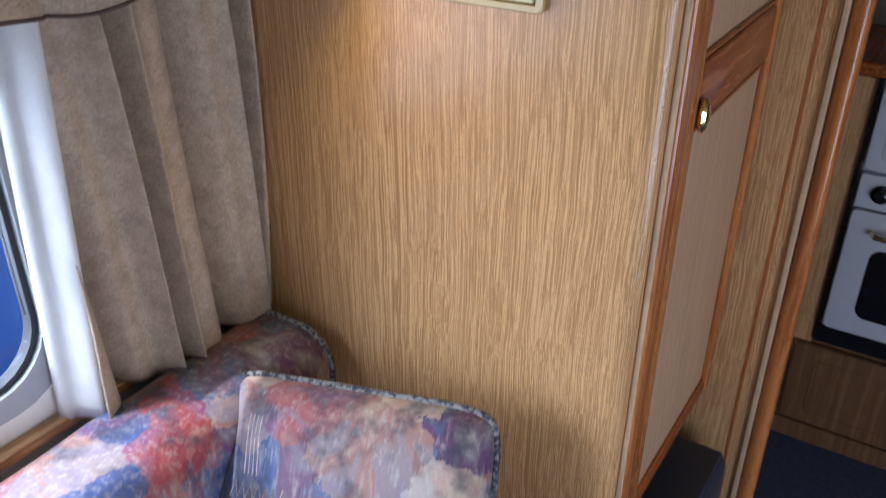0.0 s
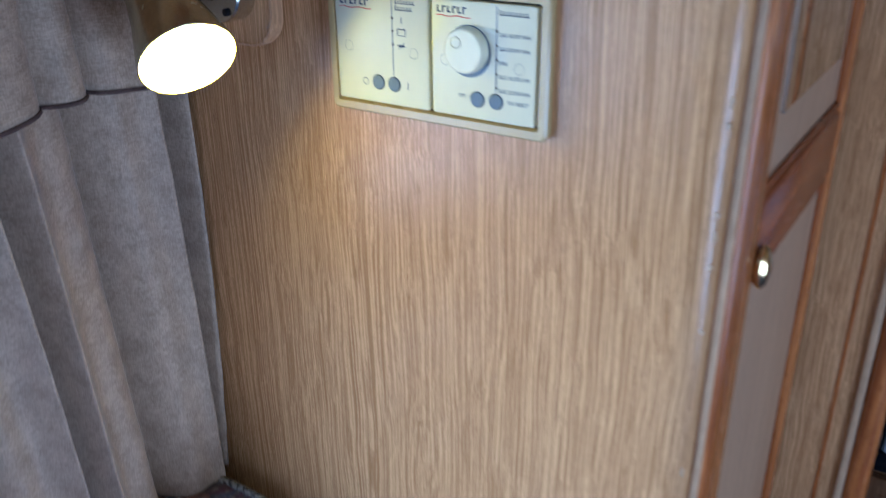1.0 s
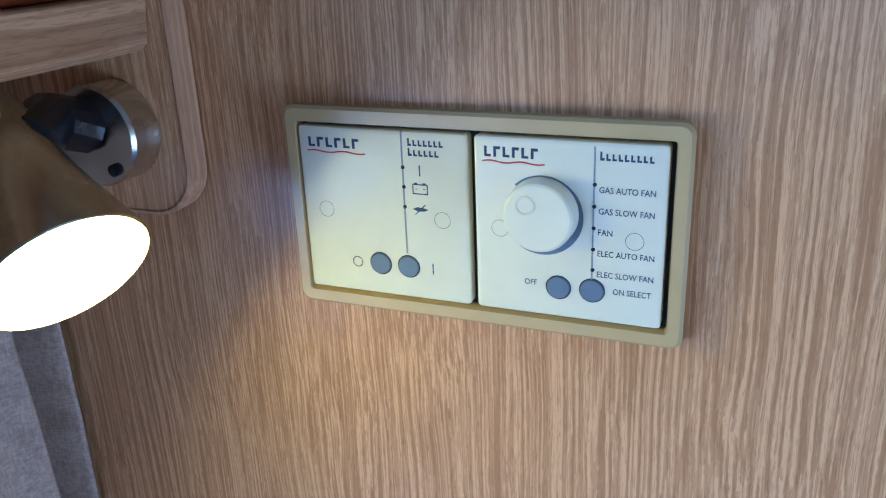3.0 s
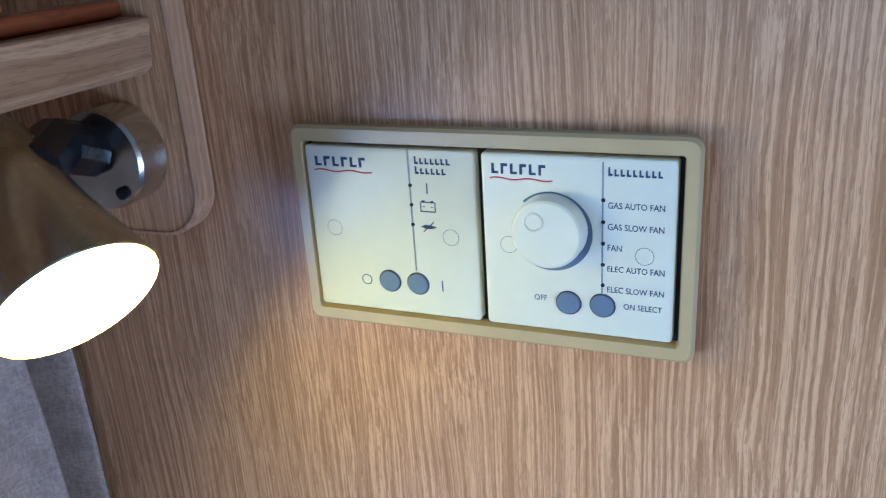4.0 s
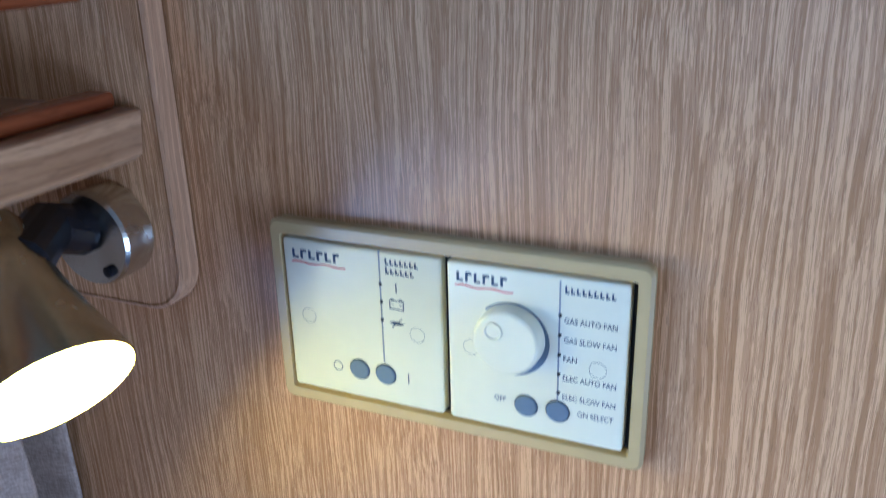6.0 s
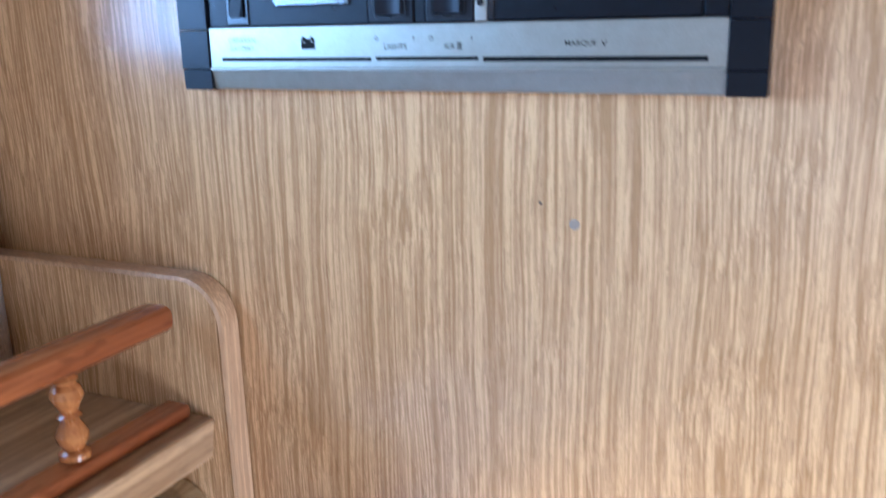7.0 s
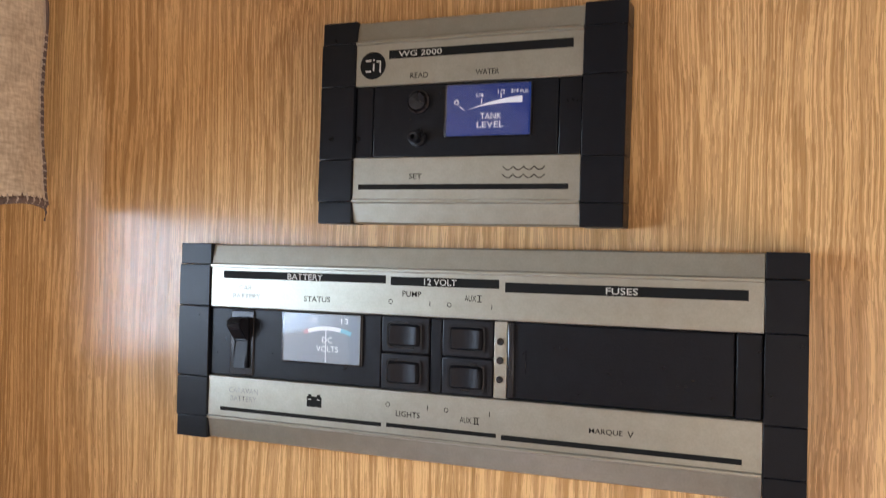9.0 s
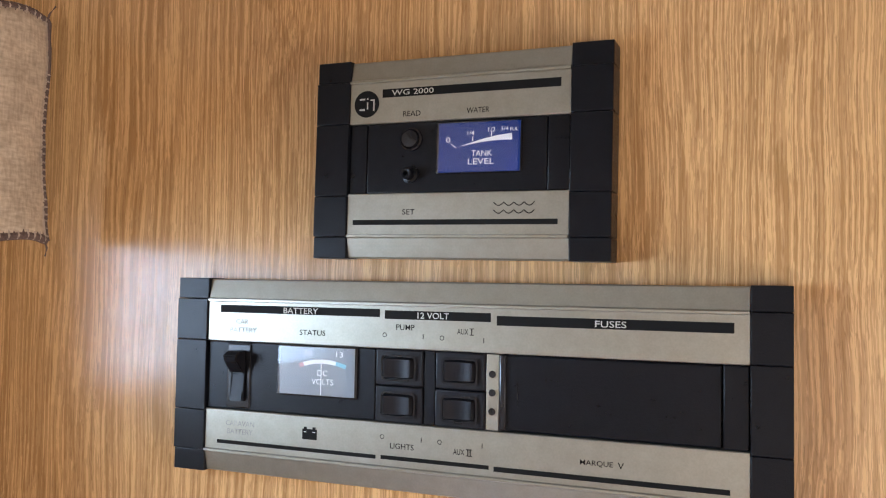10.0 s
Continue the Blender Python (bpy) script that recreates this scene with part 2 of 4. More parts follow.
PRINT_GREY = plain("grey_moulded_line", (0.30, 0.31, 0.31), 0.5, grain=0.05)
GREY_BLUE = plain("grey_blue_plastic", (0.135, 0.17, 0.215), 0.45, grain=0.08)
INK_BLUE = plain("blue_print", (0.07, 0.09, 0.135), 0.6, grain=0.05, Specular_IOR_Level=0.05)
INK_BLACK = plain("black_print", (0.01, 0.01, 0.01), 0.6, grain=0.05, Specular_IOR_Level=0.05)
INK_FADED = plain("faded_print", (0.22, 0.21, 0.19), 0.6, grain=0.2, scale=900.0, Specular_IOR_Level=0.05)
INK_WHITE = plain("white_print", (0.8, 0.8, 0.78), 0.5, grain=0.02, Specular_IOR_Level=0.05)
INK_CYAN = plain("cyan_print", (0.20, 0.50, 0.58), 0.5, grain=0.05, Specular_IOR_Level=0.05)
INK_PALE = plain("pale_print", (0.48, 0.47, 0.43), 0.5, grain=0.05, Specular_IOR_Level=0.05)
INK_ROSE = plain("rose_print", (0.55, 0.30, 0.32), 0.5, grain=0.05, Specular_IOR_Level=0.05)
INK_RED = plain("red_print", (0.62, 0.05, 0.06), 0.5, grain=0.05, Specular_IOR_Level=0.05)
PLUG = plain("brown_plastic_cap", (0.27, 0.20, 0.14), 0.4, grain=0.08)
DARK_GAP = plain("dark_recess", (0.012, 0.012, 0.012), 0.7)
BLACK_MOULD = plain("black_moulding", (0.0040, 0.0046, 0.0065), 0.31, grain=0.15, scale=1500.0, relief=0.4, size=0.00025, Specular_IOR_Level=0.17)
BLACK_SATIN = plain("black_satin_plastic", (0.006, 0.006, 0.008), 0.40, grain=0.1, Specular_IOR_Level=0.2)
BLACK_GLOSS = plain("black_gloss", (0.009, 0.009, 0.011), 0.2, grain=0.1, Specular_IOR_Level=0.35)
SILVER = plain("champagne_aluminium", (0.30, 0.285, 0.235), 0.34, 0.7, grain=0.05, scale=1200.0, relief=0.08, size=0.0002)
STEEL = plain("satin_nickel", (0.60, 0.58, 0.50), 0.24, 1.0, grain=0.05, scale=400.0)
BRASS = plain("antique_brass", (0.52, 0.475, 0.32), 0.25, 1.0, grain=0.08, scale=300.0)
BRASS_BRIGHT = plain("polished_brass", (0.82, 0.66, 0.34), 0.16, 1.0, grain=0.03)
WHITE_ENAMEL = plain("grey_white_enamel", (0.55, 0.56, 0.60), 0.25, grain=0.03)
WHITE_PAINT = plain("white_board", (0.78, 0.77, 0.73), 0.5, grain=0.03)
# Darker than a real ceiling, so that less light bounces off it.
DIM_CEILING = plain("dim_beige_ceiling", (0.36, 0.32, 0.27), 0.8, grain=0.05)
GREY_TRIM = plain("grey_window_trim", (0.35, 0.37, 0.40), 0.35, grain=0.04)
RUBBER = plain("black_rubber", (0.02, 0.02, 0.022), 0.6)
CARPET = plain("blue_carpet", (0.045, 0.055, 0.10), 0.95, grain=0.3, scale=700.0, relief=0.8, size=0.003)
NAVY = plain("navy_casing", (0.03, 0.038, 0.055), 0.4, grain=0.1)
CURTAIN = cloth("beige_brown_curtain", (0.56, 0.435, 0.315), (0.31, 0.23, 0.16), 700.0, 0.14)
LINING = cloth("white_lining", (0.92, 0.92, 0.91), (0.82, 0.82, 0.81), 1200.0, 0.5)
STRIPE = plain("pale_woven_thread", (0.60, 0.47, 0.42), 0.8, grain=0.3, scale=700.0)
THREAD = plain("pale_thread", (0.34, 0.27, 0.22), 0.8, grain=0.2, scale=800.0)
STITCH = plain("dark_overlock_stitch", (0.09, 0.055, 0.045), 0.8, grain=0.3, scale=800.0)
METER_WHITE = plain("meter_face_grey", (0.20, 0.225, 0.24), 0.4, grain=0.02)
METER_BLUE = plain("meter_face_blue", (0.001, 0.026, 0.16), 0.35, grain=0.03, Specular_IOR_Level=0.1)
MIRROR = plain("mirror_glass", (0.8, 0.82, 0.82), 0.03, 1.0, grain=0.0)


def glow(name, color, strength):
    n = Nodes(name)
    return n.done((0.9, 0.9, 0.9), 0.5, 0.0, Emission_Color=(*color, 1), Emission_Strength=strength)


BULB = glow("lit_reflector", (1.0, 0.70, 0.04), 55.0)


def clear(name, tint=(1, 1, 1), rough=0.02):
    n = Nodes(name)
    see = n.put("ShaderNodeBsdfTransparent", Color=(*tint, 1))
    shine = n.put("ShaderNodeBsdfGlossy", Color=(1, 1, 1, 1), Roughness=rough)
    mx = n.put("ShaderNodeMixShader", Fac=0.04)
    n.set(mx.inputs[1], see.outputs[0])
    n.set(mx.inputs[2], shine.outputs[0])
    n.tree.links.new(mx.outputs[0], n.tree.nodes["Material Output"].inputs[0])
    return n.mat


ACRYLIC = clear("acrylic_pane", (0.96, 0.98, 1.0), 0.04)


def tapestry(name, shift):
    """Upholstery with soft patches of blue, wine red, beige and cream, streaked like brush strokes."""
    n = Nodes(name)
    p = n.vadd(n.pos, (shift, shift * 0.7, -shift))
    warp = n.noise(p, 14.0, 4.0, 0.6)
    q = n.vadd(n.vadd(p, n.vmul(warp.outputs["Color"], (0.07, 0.07, 0.07))), n.vmul(n.noise(p, 70.0, 4.0, 0.7).outputs["Color"], (0.025, 0.025, 0.025)))
    brush = n.noise(n.vmul(p, (11.0, 11.0, 8.0)), 1.0, 6.0, 0.6, 0.8).outputs[0]
    soft = n.ramp(brush, [(0.30, (0.02, 0.03, 0.10)), (0.40, (0.07, 0.10, 0.25)), (0.47, (0.17, 0.16, 0.20)), (0.51, (0.22, 0.035, 0.04)), (0.55, (0.30, 0.10, 0.09)), (0.61, (0.38, 0.28, 0.20)), (0.70, (0.78, 0.66, 0.48))])
    cells = n.put("ShaderNodeTexVoronoi", Vector=q, Scale=10.0)
    pick = n.put("ShaderNodeSeparateColor", Color=cells.outputs["Color"]).outputs[0]
    blocks = n.ramp(pick, [(0.0, (0.035, 0.06, 0.20)), (0.22, (0.34, 0.04, 0.05)), (0.4, (0.38, 0.26, 0.21)), (0.55, (0.10, 0.12, 0.21)), (0.72, (0.34, 0.12, 0.12)), (0.85, (0.66, 0.53, 0.42))], True)
    col = n.mix(0.55, soft, blocks)
    wash = n.noise(n.vmul(p, (110.0, 110.0, 24.0)), 1.0, 5.0, 0.72).outputs[0]
    col = n.mix(n.math("MULTIPLY", n.ramp(wash, [(0.5, (0, 0, 0)), (0.66, (1, 1, 1))]), 0.42), col, (0.56, 0.50, 0.42))
    dark = n.noise(p, 22.0, 4.0, 0.58).outputs[0]
    col = n.mix(n.ramp(dark, [(0.48, (0, 0, 0)), (0.66, (0.7, 0.7, 0.7))]), col, (0.022, 0.027, 0.05))
    pile = n.noise(p, 1400.0, 2.0).outputs[0]
    n.bump(pile, 0.5, 0.001)
    return n.done(col, 0.8, 0.0, Sheen_Weight=0.12, Sheen_Roughness=0.35)


FABRIC_BACK = tapestry("tapestry_backrest", 0.0)
FABRIC_CUSHION = tapestry("tapestry_cushion", 0.37)


def piping_cord(name):
    n = Nodes(name)
    f = n.noise(n.pos, 170.0, 1.0).outputs[0]
    return n.done(n.ramp(f, [(0.42, (0.035, 0.035, 0.045)), (0.58, (0.26, 0.245, 0.24))]), 0.8)


PIPING = piping_cord("speckled_piping")

# ---- structure ----
XW, XR, YB, YF, TOP = -0.37, 1.75, 1.02, -2.35, 1.95

single("floor", box(XW - 0.05, XR + 0.05, YF - 0.05, YB + 0.6, -0.04, 0), CARPET, "dark blue short-pile carpet on the floor", "floor", "structure", smooth=0)
# Out of view; its dark beige holds down the bounced light.
single("ceiling", box(XW - 0.05, XR + 0.05, YF - 0.05, YB + 0.6, TOP, TOP + 0.04), DIM_CEILING, "unseen ceiling, kept dark beige to cut bounced light", "ceiling", "structure", smooth=0)


def wall_north():
    """The oak-faced partition, with its free end rounded."""
    pts = [(XW, 0.0), (0.213, 0.0)]
    for k in range(1, 9):
        a = radians(90 * k / 8)
        pts.append((0.213 + 0.030 * math.sin(a), 0.030 * (1 - math.cos(a)) * 0.6))
    pts += [(0.243, 0.034), (XW, 0.034)]
    return loft([[(x, y, 0) for x, y in pts], [(x, y, TOP) for x, y in pts]])


partition = single("wall_north", wall_north(), OAK, "oak-grain laminate partition wall with a rounded end", "wall", "structure", smooth=50)
single("trim", box(0.2435, 0.2515, 0.019, 0.034, 0, TOP, 0.002), PALE_STRIP, "pale worn edge strip on the partition's end", "trim", "structure")


rng_chip = random.Random(9)
for zc, hc in ((1.245, 0.012), (1.228, 0.006), (1.160, 0.008), (1.144, 0.013), (1.118, 0.007), (1.062, 0.005), (0.925, 0.009)):
    pts = [(0.2385 + rng_chip.uniform(-0.0008, 0.0008) + 0.0016 * math.cos(a), zc + hc / 2 * math.sin(a) * rng_chip.uniform(0.7, 1.2)) for a in [2 * math.pi * k / 9 for k in range(9)]]
    chip = part("worn_chip", slab(pts, 0.014, 0.0075, 0.0), PALE_STRIP, partition, smooth=0)


def wall_with_hole(axis, at0, at1, a0, a1, z0, z1, hole, upper=None):
    """A wall across x or y with one window opening."""
    h0, h1, k0, k1 = hole
    bm = bmesh.new()
    blocks = [(a0, h0, z0, z1), (h1, a1, z0, z1), (h0, h1, z0, k0), (h0, h1, k1, z1)]
    if upper:
        m0, m1, n0, n1 = upper
        blocks = [(a0, h0, z0, n0), (h1, a1, z0, n0), (h0, h1, z0, k0), (h0, h1, k1, n0), (a0, m0, n0, n1), (m1, a1, n0, n1), (a0, a1, n1, z1)]
    for u0, u1, w0, w1 in blocks:
        if axis == "x":
            add_box(bm, at0, at1, u0, u1, w0, w1)
        else:
            add_box(bm, u0, u1, at0, at1, w0, w1)
    return bm


single("wall_west", wall_with_hole("x", XW - 0.04, XW, YF, YB + 0.6, 0, TOP, (-1.28, -0.312, 0.745, 1.27), (-0.62, -0.14, 1.50, 1.72)), WHITE_PAINT, "white side wall with a window opening", "wall", "structure", smooth=0)
# Unseen wall; its opening is made up to suit the right fill lamp.
single("wall_east", wall_with_hole("x", XR, XR + 0.04, YF, YB + 0.6, 0, TOP, (-1.03, -0.29, 0.15, 1.05)), OAK, "unseen oak laminate side wall with an assumed opening behind the fill lamp", "wall", "structure", smooth=0)
# Unseen wall; its wide opening is assumed, for the front fill lamp.
single("wall_south", wall_with_hole("y", YF - 0.04, YF, XW, XR, 0, TOP, (-0.1, 1.5, 0.85, 1.65)), OAK, "unseen oak laminate end wall with an assumed opening for the fill lamp", "wall", "structure", smooth=0)
single("wall_far", box(XW, XR, YB + 0.56, YB + 0.6, 0, TOP), OAK, "oak laminate wall behind the kitchen", "wall", "structure", smooth=0)
single("ground", box(-300, 300, -300, 300, -0.75, -0.70), plain("pale_gravel", (0.42, 0.40, 0.37), 0.9, grain=0.2, scale=40.0), "pale gravel ground outside", "ground", "structure", smooth=0)

# ---- the wardrobe with its door ----
def wardrobe():
    t = thing("wardrobe", (0.256, 0.225, 0.5), "wardrobe with an orange wood framed door, pale panels and mirror", "wardrobe")
    y0, y1 = -0.205, 0.21
    z0, z1 = 0.0, 1.40
    part("body", box(-0.12, -0.026, -0.19, 0.205, 0.0, 1.45), OAK, t)
    d = part("door", box(-0.024, -0.008, y0 + 0.01, y1 - 0.01, z0 + 0.01, z1 - 0.01, 0.001), PANEL_PALE, t, "pale veneer door panels")
    part("stile", box(-0.022, 0.0, y0, y0 + 0.062, z0, z1, 0.006, 3), CHERRY, d)
    part("stile", box(-0.022, 0.0, y1 - 0.032, y1, z0, z1, 0.006, 3), CHERRY, d)
    part("rail", box(-0.021, -0.001, y0 + 0.06, y1 - 0.03, 0.575, 0.65, 0.006, 3), CHERRY_Y, d)
    part("rail", box(-0.021, -0.001, y0 + 0.06, y1 - 0.03, z0, z0 + 0.022, 0.006, 3), CHERRY_Y, d)
    part("rail", box(-0.021, -0.001, y0 + 0.06, y1 - 0.03, z1 - 0.05, z1, 0.006, 3), CHERRY_Y, d)
    for u in (y0 + 0.064, y1 - 0.036):
        for w0, w1 in ((0.025, 0.572), (0.653, z1 - 0.053)):
            part("bead", box(-0.009, -0.003, u - 0.003, u + 0.003, w0, w1, 0.002), CHERRY, d)
    for w in (0.026, 0.571, 0.655, z1 - 0.055):
        part("bead", box(-0.009, -0.003, y0 + 0.064, y1 - 0.036, w - 0.003, w + 0.003, 0.002), CHERRY_Y, d)
    part("mirror", box(-0.008, -0.004, y0 + 0.1, y1 - 0.075, 0.712, z1 - 0.1, 0.001), MIRROR, d, "dark mirror with a bevelled edge")
    m = Matrix.Translation((0.0, -0.138, 0.592)) @ pose(0, 0, 0, 0, 90, 0) @ Matrix.Diagonal((1.25, 0.72, 1, 1))
    part("knob", lathe([(0.012, 0), (0.0160, 0.003), (0.0160, 0.006), (0.012, 0.0095), (0.005, 0.0115)], 28, m), BRASS_BRIGHT, d, "oval polished brass knob")
    return t


wardrobe()


def room_heater():
    t = thing("room_heater", (0.29, 0.22, 0.0), "dark navy heater casing under the wardrobe door", "heater")
    part("casing", box(-0.16, 0.03, -0.22, 0.19, 0.0, 0.40, 0.03, 4), NAVY, t)
    for k in range(5):
        part("louvre", box(0.0305, 0.034, -0.17, 0.14, 0.09 + 0.045 * k, 0.105 + 0.045 * k, 0.0015), NAVY, t)
    part("top_grille", box(-0.06, 0.02, -0.18, 0.16, 0.4005, 0.41, 0.004), NAVY, t)
    return t


room_heater()

single("wall_jamb", box(0.14, 0.329, 0.445, 0.475, 0, TOP, 0.001), OAK, "oak laminate jamb panel beside the wardrobe", "wall", "structure")
single("trim_groove", box(0.304, 0.308, 0.4435, 0.446, 0, TOP), CHERRY, "dark joint line in the jamb panel", "trim", "structure", smooth=0)
single("trim_pale", box(0.3295, 0.338, 0.438, 0.475, 0, TOP, 0.002), PALE_STRIP, "pale edge strip on the jamb", "trim", "structure")
single("trim_round", lathe([(0.014, 0), (0.014, TOP)], 24, Matrix.Translation((0.352, 0.456, 0))), CHERRY, "rounded orange wood post trim", "trim", "structure")


def cooker():
    t = thing("cooker", (0.36, YB, 0.30), "grey-white enamel cooker with grill and oven", "cooker")
    part("body", box(0.0, 0.46, 0.0, 0.45, 0.0, 0.60, 0.004), WHITE_ENAMEL, t)
    part("plinth", box(-0.005, 0.465, -0.012, 0.0, -0.012, 0.03, 0.002), BLACK_GLOSS, t)
    part("side_seal", box(-0.008, -0.0005, -0.012, 0.0, 0.03, 0.6, 0.001), BLACK_GLOSS, t)
    d = part("oven_door", slab(rrect(0.004, 0.456, 0.036, 0.33, 0.012), 0.0, -0.022, 0.004), WHITE_ENAMEL, t)
    part("window", slab(rrect(0.06, 0.40, 0.08, 0.25, 0.025), -0.02, -0.0245, 0.002), BLACK_GLOSS, d)
    part("handle", tube([(0.05, -0.022, 0.285), (0.06, -0.045, 0.287), (0.10, -0.05, 0.288), (0.36, -0.05, 0.288), (0.40, -0.045, 0.287), (0.41, -0.022, 0.285)], 0.006), BRASS_BRIGHT, d, "brass bar handle")
    part("control_strip", slab(rrect(0.004, 0.456, 0.335, 0.41, 0.006), 0.0, -0.02, 0.003), WHITE_ENAMEL, t)
    for k in range(4):
        m = Matrix.Translation((0.05 + 0.11 * k, -0.02, 0.372)) @ pose(0, 0, 0, 90, 0, 0)
        part("control_knob", lathe([(0.02, 0), (0.02, 0.004), (0.014, 0.006), (0.012, 0.018), (0.008, 0.02)], 24, m), BLACK_GLOSS, t)
    g = part("grill_door", slab(rrect(0.004, 0.456, 0.42, 0.595, 0.012), 0.0, -0.022, 0.004), WHITE_ENAMEL, t)
    part("inset", slab(rrect(0.03, 0.43, 0.44, 0.575, 0.02), -0.021, -0.0235, 0.002), WHITE_ENAMEL, g)
    return t


cooker()


def kitchen_cabinet():
    t = thing("kitchen_cabinet", (0.28, YB, 0.0), "brown oak kitchen unit round the cooker, on the carpet", "cabinet")
    part("side_panel", box(-0.02, 0.07, 0.0, 0.5, 0.05, 0.90, 0.002), OAK, t)
    part("base", box(-0.02, 1.2, 0.005, 0.5, 0.05, 0.285, 0.002), DARK_WOOD, t)
    part("plinth", box(-0.02, 1.2, -0.012, 0.0, 0.0, 0.05, 0.003), DARK_WOOD, t)
    d = part("door", box(0.04, 0.56, -0.018, 0.0, 0.06, 0.275, 0.004), DARK_WOOD, t)
    part("panel", box(0.09, 0.51, -0.0195, -0.016, 0.095, 0.24, 0.003), DARK_WOOD, d)
    part("worktop", box(-0.04, 1.3, -0.02, 0.52, 0.905, 0.935, 0.006), CHERRY_Y, t, "orange wood worktop edge")
    part("splashback", box(-0.02, 1.3, 0.3, 0.32, 0.936, 1.4), SILVER, t, "dull metal splashback")
    return t


kitchen_cabinet()


# ---- the window, curtains, shelf ----
def window_1():
    t = thing("window_1", (XW - 0.02, -0.80, 1.0), "acrylic caravan window with a rounded grey frame", "window", kind="structure")

    def yz(loop, x):
        return [(x, u, w) for u, w in loop]

    o, i = rrect(-0.49, 0.49, -0.265, 0.275, 0.09, 6), rrect(-0.455, 0.455, -0.23, 0.24, 0.075, 6)
    part("frame", loft([yz(o, 0.0), yz(o, 0.022), yz(i, 0.026), yz(i, 0.0)], cap=(False, False)), GREY_TRIM, t)
    s = rrect(-0.447, 0.447, -0.222, 0.232, 0.07, 6)
    part("seal", loft([yz(i, 0.018), yz(s, 0.018), yz(s, 0.002), yz(i, 0.002)], cap=(False, False)), RUBBER, t)
    pane = part("pane", loft([yz(s, 0.006), yz(s, 0.010)]), ACRYLIC, t)
    pane.visible_shadow = False
    part("catch", box(0.012, 0.03, 0.36, 0.41, 0.02, 0.05, 0.004), GREY_TRIM, t)
    return t


window_1()


def window_2():
    t = thing("window_2", (XW - 0.03, -0.38, 1.61), "small high window with an added, unseen pane that stops the sun", "window", kind="structure")

    def yz(loop, x):
        return [(x, u, w) for u, w in loop]

    o, i = rrect(-0.24, 0.24, -0.11, 0.11, 0.012, 4), rrect(-0.23, 0.23, -0.10, 0.10, 0.010, 4)
    part("frame", loft([yz(o, 0.0), yz(o, 0.024), yz(i, 0.026), yz(i, 0.0)], cap=(False, False)), GREY_TRIM, t)
    # Unseen pane, added to stop direct sun; the lamp before it gives the daylight.
    part("pane", loft([yz(o, -0.006), yz(o, -0.002)]), LINING, t, "unseen white pane added to stop the sun")
    return t


window_2()
single("window_ledge", box(XW, XW + 0.022, -1.6, -0.004, 0.690, 0.706, 0.003), OAK_SHELF, "oak ledge strip below the window", "trim", "structure")
# Plain backdrop for an unidentified blue thing outside; no fence is known there.
single("fence", box(-1.05, -1.0, -6, 3, -0.7, 0.80, 0.01), plain("blue_backdrop", (0.05, 0.20, 0.70), 0.5, grain=0.1, scale=8.0), "flat blue backdrop outside the window, for an unidentified blue thing", "fence")


def phase(y, seed, pitch):
    return y * pitch + seed + 0.9 * math.sin(y * 37 + seed) + 0.5 * math.sin(y * 71 + 2 * seed)


def fold(y, seed, pitch=52, power=0.5):
    """Cloth folds with round crests and sharp valleys, uneven in width."""
    return 2.2 * abs(math.sin(phase(y, seed, pitch))) ** power - 1.4 + 0.25 * math.sin(y * 24 + seed)


def curtain():
    t = thing("curtain", (-0.320, -0.16, 0.70), "beige brown curtain hanging in soft folds beside the window", "curtain")

    def f(u, v):
        y = 0.15 - 0.285 * u - 0.035 * u * (1 - v) ** 1.5
        z = 0.64 * v + (0.006 * math.sin(u * 9) if v == 0 else 0)
        amp = 0.027 + 0.006 * (1 - v) ** 0.7
        s = y + 0.045 * v * (0.25 + u)
        y += 0.004 * math.sin(2 * phase(s, 1.0, 38)) * min(1.0, 12 * u, 12 * (1 - u))
        x = amp * fold(s, 1.0, 38, 0.75) + 0.004 * math.sin(3 * v + 8 * u) + 0.0012 * noise.noise(Vector((40 * y, 3.0, 25 * z)))
        return (x, y, z)

    c = part("drape", grid(150, 60, f), CURTAIN, t, smooth=80)
    m = c.modifiers.new("thickness", "SOLIDIFY")
    m.thickness = 0.0022

    def g(u, v):
        y = -0.128 - 0.036 * u - 0.034 * (1 - v)
        return (0.006 - 0.046 * u + 0.004 * math.sin(9 * u), y, 0.002 + 0.638 * v)

    l = part("lining", grid(10, 30, g), LINING, t, "white sunlit curtain lining", smooth=80)
    m = l.modifiers.new("thickness", "SOLIDIFY")
    m.thickness = 0.001
    part("heading_tape", box(-0.006, 0.006, -0.18, 0.15, 0.625, 0.642, 0.002), CURTAIN, t)
    return t


curtain()


def valance(y0, y1, x, z0, z1, seed):
    t = thing("valance", (x, (y0 + y1) / 2, z0), "gathered beige brown fabric valance under the shelf", "valance")
    L = y1 - y0

    def f(u, v):
        y = L * (u - 0.5)
        z = (z1 - z0) * v + 0.006 * math.sin(u * 14 + seed) * (1 - v)
        return (0.013 * (0.45 + 0.55 * (1 - v)) * fold(0.62 * y, seed) + 0.012 * (1 - v), y, z)

    c = part("cloth", grid(90, 14, f), CURTAIN, t, smooth=80)
    m = c.modifiers.new("thickness", "SOLIDIFY")
    m.thickness = 0.002
    part("hem", tube([f(k / 90, 0) for k in range(91)], 0.0022, 6), STITCH, t, "dark overlocked hem")
    return t


valance(-0.62, -0.045, -0.295, 1.205, 1.338, 2.1)


